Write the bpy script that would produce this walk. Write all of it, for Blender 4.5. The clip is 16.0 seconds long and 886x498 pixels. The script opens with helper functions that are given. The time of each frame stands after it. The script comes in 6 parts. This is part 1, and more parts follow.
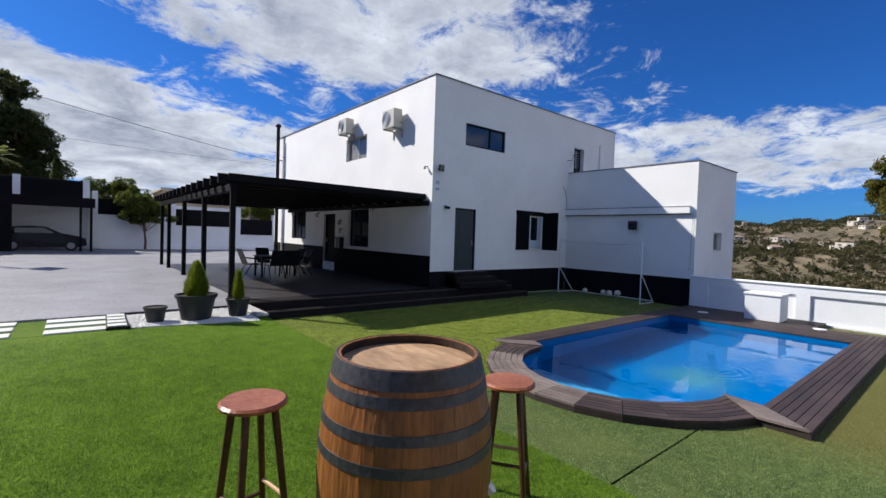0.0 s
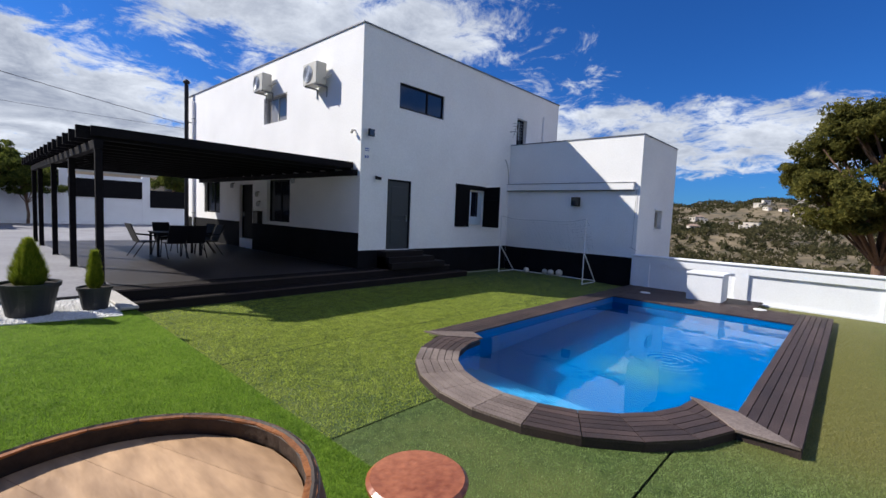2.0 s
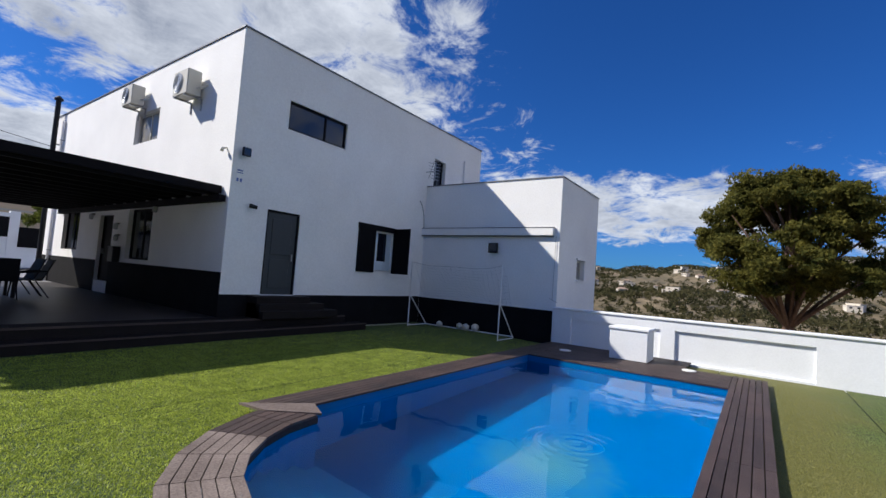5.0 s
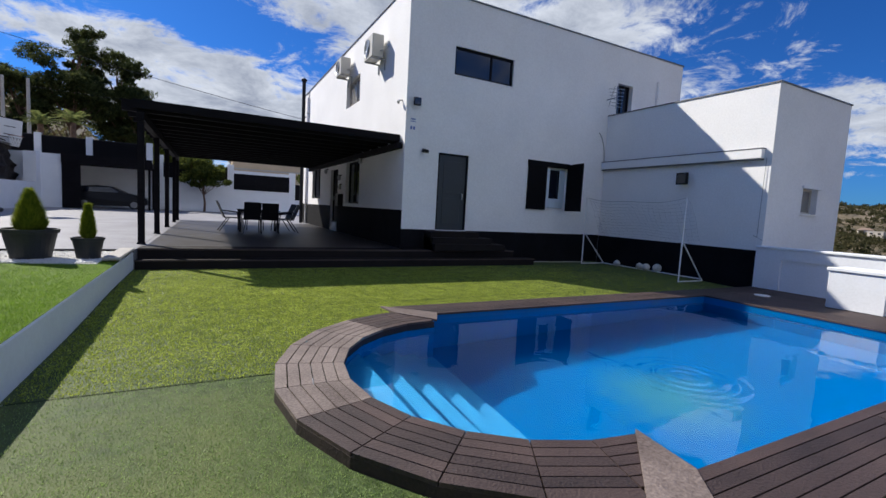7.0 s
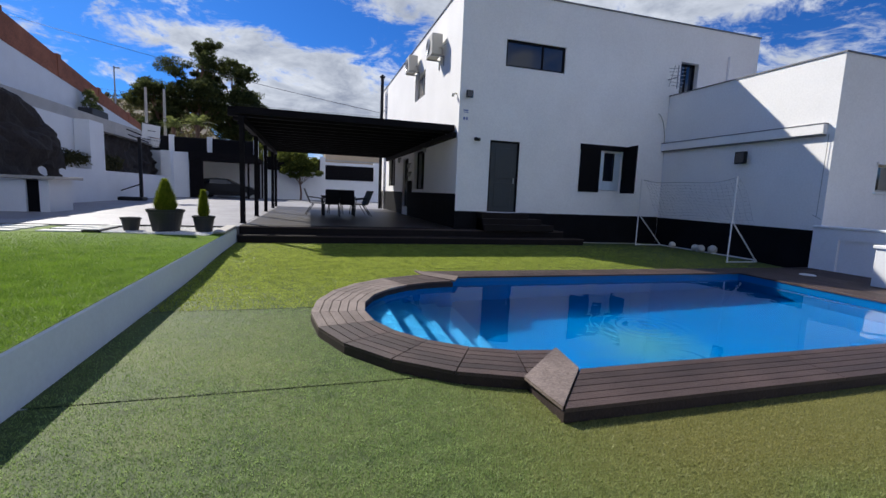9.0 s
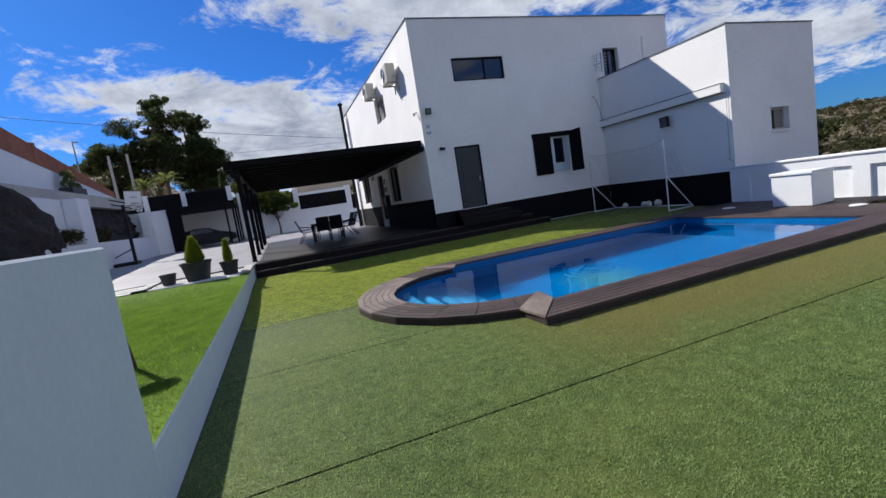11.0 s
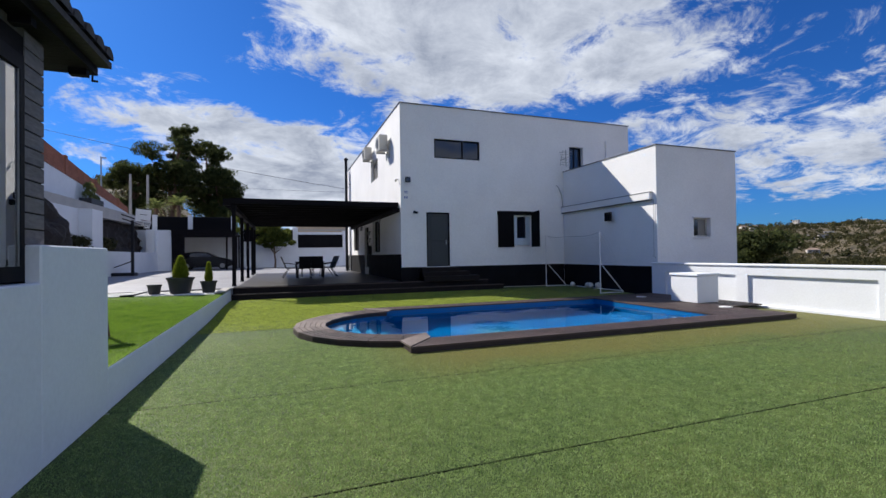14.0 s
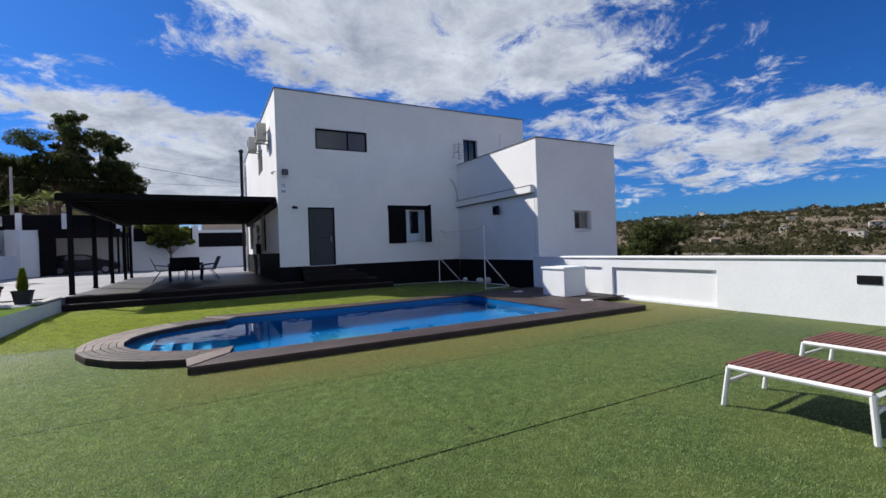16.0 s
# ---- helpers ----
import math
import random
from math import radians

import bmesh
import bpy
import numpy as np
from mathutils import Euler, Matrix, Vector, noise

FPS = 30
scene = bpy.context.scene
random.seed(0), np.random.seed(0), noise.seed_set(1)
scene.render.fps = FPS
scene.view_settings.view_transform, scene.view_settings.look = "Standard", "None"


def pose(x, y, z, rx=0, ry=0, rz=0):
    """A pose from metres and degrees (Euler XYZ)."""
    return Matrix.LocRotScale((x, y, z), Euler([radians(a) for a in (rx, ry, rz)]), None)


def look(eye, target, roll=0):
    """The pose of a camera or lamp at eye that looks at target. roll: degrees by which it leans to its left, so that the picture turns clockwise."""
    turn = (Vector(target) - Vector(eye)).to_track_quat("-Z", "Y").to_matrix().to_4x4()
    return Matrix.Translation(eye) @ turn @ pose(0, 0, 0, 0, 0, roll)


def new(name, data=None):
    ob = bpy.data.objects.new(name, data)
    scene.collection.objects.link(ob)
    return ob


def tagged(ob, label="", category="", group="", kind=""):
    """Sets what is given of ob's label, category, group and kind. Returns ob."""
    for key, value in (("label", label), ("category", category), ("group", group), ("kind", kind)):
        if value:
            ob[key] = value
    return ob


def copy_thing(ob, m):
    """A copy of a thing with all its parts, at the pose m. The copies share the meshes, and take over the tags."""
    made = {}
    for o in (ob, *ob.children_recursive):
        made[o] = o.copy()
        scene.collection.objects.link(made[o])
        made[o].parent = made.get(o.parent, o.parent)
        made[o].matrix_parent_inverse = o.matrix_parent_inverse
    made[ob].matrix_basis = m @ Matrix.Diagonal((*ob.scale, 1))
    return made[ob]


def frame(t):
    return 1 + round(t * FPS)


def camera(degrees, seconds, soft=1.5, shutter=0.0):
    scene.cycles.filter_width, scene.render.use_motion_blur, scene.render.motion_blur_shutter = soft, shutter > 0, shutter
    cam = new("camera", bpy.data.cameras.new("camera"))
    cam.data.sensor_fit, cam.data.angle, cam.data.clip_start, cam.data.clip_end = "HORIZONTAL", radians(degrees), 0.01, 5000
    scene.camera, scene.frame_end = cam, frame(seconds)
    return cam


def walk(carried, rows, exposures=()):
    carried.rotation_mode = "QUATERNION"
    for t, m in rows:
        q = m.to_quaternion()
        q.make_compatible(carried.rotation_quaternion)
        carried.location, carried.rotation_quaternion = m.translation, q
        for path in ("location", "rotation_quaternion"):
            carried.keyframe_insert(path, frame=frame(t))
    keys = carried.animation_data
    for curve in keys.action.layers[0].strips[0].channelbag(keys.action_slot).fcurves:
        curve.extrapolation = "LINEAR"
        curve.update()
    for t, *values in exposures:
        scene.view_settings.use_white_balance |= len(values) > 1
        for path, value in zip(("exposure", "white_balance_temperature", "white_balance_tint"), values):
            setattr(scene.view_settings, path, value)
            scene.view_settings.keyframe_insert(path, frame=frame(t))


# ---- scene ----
cam = camera(90.0, 16.0)
PATH = [
    (0, (0.035, 0.091, 2.105), (1.31, 1.631, 2.046), 1.9),
    (0.5, (0.234, 0.415, 2.086), (1.59, 1.882, 1.986), 1.5),
    (1, (0.43, 0.673, 2.098), (1.854, 2.069, 1.948), 0.4),
    (1.5, (0.757, 0.819, 2.069), (2.219, 2.174, 1.905), 1.4),
    (2, (1.177, 0.983, 2.052), (2.642, 2.336, 1.9), 2.5),
    (2.5, (1.631, 1.075, 2.024), (3.106, 2.418, 1.885), 2.4),
    (3, (2.029, 1.066, 2.028), (3.515, 2.398, 1.897), 3.3),
    (3.2, (2.203, 1.08, 2.019), (3.759, 2.33, 1.895), 3.3),
    (5.3, (3.679, 1.345, 1.655), (5.28, 2.531, 1.819), 3.9),
    (5.5, (3.829, 1.32, 1.633), (5.291, 2.676, 1.786), 1.6),
    (6, (3.969, 1.103, 1.605), (5.315, 2.58, 1.688), -0.2),
    (6.5, (4.082, 0.709, 1.556), (5.186, 2.375, 1.496), 1.2),
    (7, (4.234, 0.297, 1.5), (5.163, 2.059, 1.326), 3.1),
    (7.5, (4.285, -0.065, 1.474), (5.058, 1.767, 1.261), 2.9),
    (8, (4.455, -0.403, 1.448), (5.085, 1.482, 1.219), 3.4),
    (8.5, (4.627, -0.809, 1.405), (5.284, 1.068, 1.188), 3.3),
    (9, (4.668, -1.172, 1.429), (5.238, 0.729, 1.182), 2.4),
    (9.5, (4.654, -1.518, 1.47), (5.273, 0.365, 1.203), -2.8),
    (9.7, (4.58, -1.67, 1.469), (5.273, 0.187, 1.206), -6.3),
    (11.8, (3.595, -3.528, 1.543), (4.258, -1.651, 1.357), -9.3),
    (12, (3.629, -3.723, 1.543), (4.32, -1.851, 1.686), -3.6),
    (12.5, (3.79, -4.138, 1.519), (4.404, -2.251, 1.766), -0.7),
    (13, (3.966, -4.464, 1.493), (4.518, -2.551, 1.677), 0.5),
    (13.5, (4.15, -4.771, 1.468), (4.781, -2.875, 1.561), 0.1),
    (14, (4.506, -5.005, 1.426), (5.184, -3.124, 1.45), -0.8),
    (14.5, (4.914, -5.044, 1.422), (5.641, -3.181, 1.429), -0.1),
    (15, (5.382, -5.06, 1.415), (6.142, -3.209, 1.414), -0.7),
    (15.5, (5.943, -5.111, 1.437), (6.729, -3.272, 1.436), -0.9),
    (16, (6.486, -5.023, 1.435), (7.423, -3.256, 1.43), -2.0),
]
walk(cam, [(t, look(eye, target, roll)) for t, eye, target, roll in PATH], [(0, 0.40, 5900, 10), (1.5, 0.46, 5900, 10), (5.5, 0.34, 5900, 10), (9, 0.40, 5900, 10), (12.5, 0.34, 5900, 10), (13.5, 0.52, 5900, 10), (14.1, 0.37, 5900, 10), (15.5, 0.30, 5900, 10)])

# ---- light ----
SUN = Vector((-0.69, 1.03, 1.0)).normalized()
world = bpy.data.worlds.new("sky")
scene.world = world
world.use_nodes = True
wt = world.node_tree
wt.nodes.clear()


def wnode(kind, **values):
    n = wt.nodes.new(kind)
    for k, v in values.items():
        n.inputs[k].default_value = v
    return n


def wmath(op, a, b=None, clamp=False):
    n = wt.nodes.new("ShaderNodeMath")
    n.operation, n.use_clamp = op, clamp
    for i, v in enumerate((a, b)):
        if v is None:
            continue
        if isinstance(v, (int, float)):
            n.inputs[i].default_value = v
        else:
            wt.links.new(v, n.inputs[i])
    return n.outputs[0]


sky = wt.nodes.new("ShaderNodeTexSky")
sky.sky_type, sky.sun_disc = "NISHITA", False
sky.sun_elevation, sky.sun_rotation = math.asin(SUN.z), math.atan2(SUN.x, SUN.y) % (2 * math.pi)
sky.altitude, sky.air_density, sky.dust_density, sky.ozone_density = 200, 1.0, 0.4, 2.5
deep = wt.nodes.new("ShaderNodeMix")
deep.data_type, deep.blend_type = "RGBA", "MULTIPLY"
deep.inputs[0].default_value, deep.inputs[7].default_value = 1.0, (0.20, 0.51, 1.02, 1)
wt.links.new(sky.outputs[0], deep.inputs[6])
coord = wt.nodes.new("ShaderNodeTexCoord")
axes = wt.nodes.new("ShaderNodeSeparateXYZ")
wt.links.new(coord.outputs["Generated"], axes.inputs[0])
lift = wmath("ADD", wmath("MAXIMUM", axes.outputs[2], 0.0), 0.22)
flat = wt.nodes.new("ShaderNodeCombineXYZ")
wt.links.new(wmath("DIVIDE", axes.outputs[0], lift), flat.inputs[0])
wt.links.new(wmath("DIVIDE", axes.outputs[1], lift), flat.inputs[1])
flat.inputs[2].default_value = 3.7


def cloud_noise(scale, detail, rough, distort):
    n = wnode("ShaderNodeTexNoise", Scale=scale, Detail=detail, Roughness=rough, Distortion=distort)
    wt.links.new(flat.outputs[0], n.inputs["Vector"])
    return n.outputs[0]


def toward(bearing, up, wide):
    """1 in that part of the sky, falling to 0 at so many degrees from it."""
    b, e = radians(bearing), radians(up)
    n = wt.nodes.new("ShaderNodeVectorMath")
    n.operation = "DOT_PRODUCT"
    wt.links.new(coord.outputs["Generated"], n.inputs[0])
    n.inputs[1].default_value = (math.cos(e) * math.sin(b), math.cos(e) * math.cos(b), math.sin(e))
    m = wnode("ShaderNodeMapRange")
    m.interpolation_type = "SMOOTHSTEP"
    m.inputs["From Min"].default_value, m.inputs["From Max"].default_value = math.cos(radians(wide)), 1.0
    wt.links.new(n.outputs["Value"], m.inputs["Value"])
    return m.outputs[0]


bearing_of = wmath("ARCTAN2", axes.outputs[0], axes.outputs[1])
height_of = wmath("ARCSINE", axes.outputs[2])


def bank(bearing, up, wide, tall):
    """1 at the middle of a long cloud bank, falling to 0 at its rim."""
    u = wmath("DIVIDE", wmath("SUBTRACT", bearing_of, radians(bearing)), radians(wide))
    v = wmath("DIVIDE", wmath("SUBTRACT", height_of, radians(up)), radians(tall))
    q = wmath("ADD", wmath("MULTIPLY", u, u), wmath("MULTIPLY", v, v))
    return wmath("SUBTRACT", 1.0, q, True)


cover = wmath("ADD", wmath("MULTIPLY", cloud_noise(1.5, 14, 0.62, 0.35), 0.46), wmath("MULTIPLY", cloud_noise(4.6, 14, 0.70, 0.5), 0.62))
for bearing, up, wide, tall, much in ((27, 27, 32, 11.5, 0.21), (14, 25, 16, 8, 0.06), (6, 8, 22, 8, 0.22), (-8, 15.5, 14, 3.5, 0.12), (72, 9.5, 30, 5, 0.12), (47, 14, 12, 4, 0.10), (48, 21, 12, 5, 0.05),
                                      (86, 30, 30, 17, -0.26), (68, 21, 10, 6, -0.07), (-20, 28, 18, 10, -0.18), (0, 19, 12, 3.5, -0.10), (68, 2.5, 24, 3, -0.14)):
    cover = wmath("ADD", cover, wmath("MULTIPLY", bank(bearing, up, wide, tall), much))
# Unseen cloud to the south, added to brighten the shaded house front
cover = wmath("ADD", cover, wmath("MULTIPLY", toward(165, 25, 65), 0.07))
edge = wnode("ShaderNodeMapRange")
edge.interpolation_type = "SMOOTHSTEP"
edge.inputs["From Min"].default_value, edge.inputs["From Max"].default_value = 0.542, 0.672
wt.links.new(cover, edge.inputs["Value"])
body = wnode("ShaderNodeMapRange")
body.inputs["From Min"].default_value, body.inputs["From Max"].default_value = 0.50, 0.76
wt.links.new(wmath("ADD", wmath("MULTIPLY", cover, 0.45), wmath("MULTIPLY", cloud_noise(3.2, 12, 0.66, 0.4), 0.60)), body.inputs["Value"])
shade = wt.nodes.new("ShaderNodeMix")
shade.data_type = "RGBA"
shade.inputs[6].default_value, shade.inputs[7].default_value = (8.6, 8.6, 8.7, 1), (3.4, 3.65, 4.3, 1)
wt.links.new(body.outputs[0], shade.inputs[0])
both = wt.nodes.new("ShaderNodeMix")
both.data_type = "RGBA"
wt.links.new(edge.outputs[0], both.inputs[0])
wt.links.new(deep.outputs[2], both.inputs[6])
wt.links.new(shade.outputs[2], both.inputs[7])
back = wnode("ShaderNodeBackground", Strength=0.074)
wt.links.new(both.outputs[2], back.inputs[0])
wt.links.new(back.outputs[0], wt.nodes.new("ShaderNodeOutputWorld").inputs[0])

lamp = bpy.data.lights.new("sun", "SUN")
lamp.energy, lamp.angle, lamp.color = 5.0, radians(0.53), (1.0, 0.89, 0.73)
new("sun", lamp).matrix_world = look((0, 0, 40), Vector((0, 0, 40)) - SUN)
scene.view_settings.exposure = 0.40


# ---- materials ----
def mat(name, colour, rough=0.6, metal=0.0, vary=0.15, big=1.2, fine=45.0, bump=0.15, spec=0.5, second=None, stretch=(1, 1, 1), piece=0.0):
    """A surface with stains (big, per metre) and grain (fine, per metre), both in colour and relief."""
    m = bpy.data.materials.new(name)
    m.use_nodes = True
    t = m.node_tree
    p = t.nodes["Principled BSDF"]
    p.inputs["Roughness"].default_value, p.inputs["Metallic"].default_value = rough, metal
    p.inputs["Specular IOR Level"].default_value = spec
    geo = t.nodes.new("ShaderNodeNewGeometry")
    mp = t.nodes.new("ShaderNodeMapping")
    mp.inputs["Scale"].default_value = stretch
    t.links.new(geo.outputs["Position"], mp.inputs[0])
    noises = []
    for s, d in ((big, 5), (fine, 3)):
        n = t.nodes.new("ShaderNodeTexNoise")
        n.inputs["Scale"].default_value, n.inputs["Detail"].default_value = s, d
        t.links.new(mp.outputs[0], n.inputs["Vector"])
        noises.append(n.outputs[0])
    add = t.nodes.new("ShaderNodeMath")
    add.operation = "ADD"
    t.links.new(noises[0], add.inputs[0])
    t.links.new(noises[1], add.inputs[1])
    value = add.outputs[0]
    if piece:
        info = t.nodes.new("ShaderNodeObjectInfo")
        more = t.nodes.new("ShaderNodeMath")
        more.operation = "MULTIPLY_ADD"
        t.links.new(info.outputs["Random"], more.inputs[0])
        more.inputs[1].default_value = piece
        t.links.new(value, more.inputs[2])
        value = more.outputs[0]
    ramp = t.nodes.new("ShaderNodeMapRange")
    ramp.inputs["From Min"].default_value, ramp.inputs["From Max"].default_value = 0.7, 1.3 + piece
    t.links.new(value, ramp.inputs[0])
    mix = t.nodes.new("ShaderNodeMix")
    mix.data_type = "RGBA"
    t.links.new(ramp.outputs[0], mix.inputs[0])
    low = [c * (1 - vary) for c in colour]
    high = list(second) if second else [min(1, c * (1 + vary)) for c in colour]
    mix.inputs[6].default_value, mix.inputs[7].default_value = (*low, 1), (*high, 1)
    t.links.new(mix.outputs[2], p.inputs["Base Color"])
    if bump:
        b = t.nodes.new("ShaderNodeBump")
        b.inputs["Strength"].default_value, b.inputs["Distance"].default_value = bump, 0.02
        t.links.new(value, b.inputs["Height"])
        t.links.new(b.outputs[0], p.inputs["Normal"])
    return m


WHITE = mat("white_render", (0.88, 0.876, 0.868), 0.85, vary=0.06, big=0.7, fine=24, bump=0.10, spec=0.2)
WHITE_WALL = mat("white_wall_paint", (0.79, 0.81, 0.84), 0.85, vary=0.04, big=1.6, fine=26, bump=0.10, spec=0.2)
BLACK_WALL = mat("black_plinth_paint", (0.009, 0.009, 0.011), 0.85, spec=0.1, vary=0.35, big=1.5, fine=40, bump=0.2)
CAP = mat("grey_flashing", (0.16, 0.165, 0.18), 0.45, 0.6, vary=0.15)
TIMBER = mat("black_stained_timber", (0.008, 0.007, 0.009), 0.7, spec=0.1, vary=0.4, big=2, fine=30, bump=0.2, stretch=(1, 1, 4))
DOOR = mat("slate_grey_door_paint", (0.03, 0.038, 0.043), 0.5, vary=0.12, fine=20, bump=0.05)
SHUTTER = mat("black_shutter_paint", (0.005, 0.005, 0.007), 0.7, spec=0.12, vary=0.3, fine=30, bump=0.1)
FRAME = mat("black_window_frame", (0.006, 0.006, 0.009), 0.6, spec=0.12, vary=0.2, bump=0.05)
PLASTIC = mat("off_white_plastic", (0.56, 0.54, 0.48), 0.5, vary=0.05, bump=0.05)
GREY = mat("grey_metal", (0.35, 0.36, 0.37), 0.4, 0.7, vary=0.1, bump=0.05)
DARK_METAL = mat("black_metal", (0.010, 0.010, 0.013), 0.5, 0.0, spec=0.3, vary=0.3, bump=0.08)
DECK = mat("weathered_decking", (0.030, 0.019, 0.018), 0.6, vary=0.55, big=2.2, fine=60, bump=0.45, second=(0.095, 0.062, 0.054), piece=0.5)
DECK_LIGHT = mat("bleached_decking", (0.11, 0.076, 0.064), 0.65, vary=0.35, big=2.5, fine=50, bump=0.4, second=(0.29, 0.235, 0.205), piece=0.2)
SKIRT = mat("decking_skirt", (0.03, 0.018, 0.016), 0.7, vary=0.4, big=3, fine=50, bump=0.3)
STEP = mat("dark_brown_step_boards", (0.011, 0.008, 0.008), 0.65, spec=0.2, vary=0.35, big=2, fine=40, bump=0.2)
TILE = mat("grey_terrace_concrete", (0.255, 0.25, 0.27), 0.55, vary=0.28, big=0.9, fine=14, bump=0.12)
# Brownish tile, its colour darkened further for the shade under the pergola
PATIO = mat("shade_darkened_patio_tile", (0.040, 0.035, 0.036), 0.42, vary=0.3, big=1.5, fine=20, bump=0.12)
TURF_BED = mat("turf_backing", (0.02, 0.035, 0.012), 0.95, vary=0.3)
GRAVEL = mat("white_pebbles", (0.72, 0.71, 0.69), 0.8, vary=0.2, big=20, fine=70, bump=0.5)
SLAB = mat("white_stepping_slab", (0.66, 0.66, 0.62), 0.8, vary=0.1, big=3, fine=40, bump=0.25)
LINER = mat("blue_pool_liner", (0.0, 0.125, 0.33), 0.35, vary=0.06, big=0.8, fine=9, bump=0.0)
# Yellow-green shimmer of the ripple rings, painted into the liner as a patch
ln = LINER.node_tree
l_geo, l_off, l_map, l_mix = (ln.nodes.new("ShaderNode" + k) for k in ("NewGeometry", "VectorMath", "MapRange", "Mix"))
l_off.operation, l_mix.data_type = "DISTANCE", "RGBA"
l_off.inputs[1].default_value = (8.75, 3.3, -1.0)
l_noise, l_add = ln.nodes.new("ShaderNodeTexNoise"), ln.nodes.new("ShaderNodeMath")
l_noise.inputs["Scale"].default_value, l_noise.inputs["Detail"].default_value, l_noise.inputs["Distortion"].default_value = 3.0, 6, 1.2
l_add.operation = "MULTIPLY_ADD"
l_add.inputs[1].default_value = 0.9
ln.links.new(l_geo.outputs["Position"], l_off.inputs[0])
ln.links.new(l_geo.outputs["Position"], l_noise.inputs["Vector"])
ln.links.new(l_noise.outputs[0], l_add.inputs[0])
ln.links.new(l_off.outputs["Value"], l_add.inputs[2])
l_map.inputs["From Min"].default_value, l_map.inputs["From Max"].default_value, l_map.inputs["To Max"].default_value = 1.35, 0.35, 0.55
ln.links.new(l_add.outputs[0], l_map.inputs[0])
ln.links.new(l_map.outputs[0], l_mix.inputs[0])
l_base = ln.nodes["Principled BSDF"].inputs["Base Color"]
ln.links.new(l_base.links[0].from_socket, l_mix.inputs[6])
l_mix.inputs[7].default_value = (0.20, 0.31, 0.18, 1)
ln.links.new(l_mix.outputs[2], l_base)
STEP_LINER = mat("pale_blue_pool_steps", (0.09, 0.27, 0.48), 0.4, vary=0.06, big=2, fine=9, bump=0.0)
OAK = mat("barrel_oak", (0.25, 0.092, 0.022), 0.45, vary=0.6, big=3, fine=55, bump=0.3, stretch=(1, 1, 0.15), piece=0.3)
HEAD_OAK = mat("barrel_head_oak", (0.40, 0.225, 0.115), 0.6, vary=0.55, big=5, fine=26, bump=0.2, second=(0.56, 0.36, 0.20), stretch=(1, 0.3, 1), piece=0.15)
CHIME = mat("weathered_shaded_chime_oak", (0.035, 0.02, 0.012), 0.7, vary=0.5, big=8, fine=40, bump=0.3)
HOOP = mat("galvanised_hoop", (0.085, 0.085, 0.095), 0.5, 0.75, vary=0.3, big=5, fine=30, bump=0.15)
SEAT = mat("red_brown_varnish", (0.30, 0.085, 0.035), 0.3, vary=0.3, big=6, fine=40, bump=0.1, second=(0.42, 0.15, 0.07))
LEG = mat("dark_brown_varnish", (0.075, 0.03, 0.016), 0.35, vary=0.4, big=5, fine=40, bump=0.1)
BARE = mat("bare_wood", (0.48, 0.30, 0.15), 0.5, vary=0.2)
POT = mat("black_plastic_pot", (0.022, 0.023, 0.026), 0.55, vary=0.25, bump=0.1)
SOIL = mat("potting_soil", (0.03, 0.022, 0.015), 0.95, vary=0.4, bump=0.5)
BARK = mat("pine_bark", (0.14, 0.085, 0.055), 0.9, vary=0.4, big=5, fine=20, bump=0.6, stretch=(1, 1, 0.3))
LOUNGER = mat("white_powder_coat", (0.76, 0.77, 0.77), 0.35, vary=0.04, bump=0.03)
SLAT = mat("red_brown_slat", (0.17, 0.065, 0.038), 0.5, vary=0.35, big=8, fine=50, bump=0.15, piece=0.3)
BRICK = mat("orange_brick", (0.30, 0.11, 0.06), 0.85, vary=0.3, big=2, fine=20, bump=0.4)
# Brown rock, made darker in colour to carry the shade it lies in
ROCK = mat("shade_darkened_rock", (0.024, 0.018, 0.015), 0.95, vary=0.45, big=1.6, fine=10, bump=0.7)
CONCRETE = mat("pale_concrete", (0.45, 0.43, 0.40), 0.8, vary=0.15, bump=0.3)
BEIGE = mat("beige_render", (0.55, 0.44, 0.31), 0.85, vary=0.1, bump=0.2)
ROOF_TILE = mat("dark_roof_tile", (0.018, 0.014, 0.013), 0.7, vary=0.4, big=4, fine=25, bump=0.3)
CLAD = mat("grey_brown_cladding", (0.15, 0.135, 0.14), 0.7, vary=0.3, big=4, fine=40, bump=0.3, stretch=(1, 0.3, 1))
CURTAIN = mat("pale_curtain", (0.60, 0.70, 0.80), 0.8, vary=0.08, big=3, fine=10, bump=0.2, stretch=(1, 1, 0.05))
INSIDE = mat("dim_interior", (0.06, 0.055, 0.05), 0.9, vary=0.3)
CARPAINT = mat("black_car_paint", (0.008, 0.008, 0.01), 0.35, 0.0, spec=0.3, vary=0.1, bump=0.0)
RUBBER = mat("tyre_rubber", (0.015, 0.015, 0.015), 0.8, vary=0.2)
RIM = mat("alloy_rim", (0.35, 0.35, 0.36), 0.35, 0.9, vary=0.1)
NET = mat("grey_net_cord", (0.30, 0.31, 0.33), 0.8, vary=0.05)
BALL = mat("worn_football_leather", (0.58, 0.56, 0.50), 0.6, vary=0.3, big=12, fine=40, bump=0.2)
BLUE_TILE = mat("blue_number_tile", (0.10, 0.16, 0.42), 0.3, vary=0.2)
HILL = mat("scrub_hillside", (0.06, 0.055, 0.028), 0.95, vary=0.3, big=0.03, fine=0.16, bump=0.0, second=(0.24, 0.185, 0.11))
VILLA = mat("pale_village_render", (0.66, 0.60, 0.51), 0.85, vary=0.2, big=0.05)
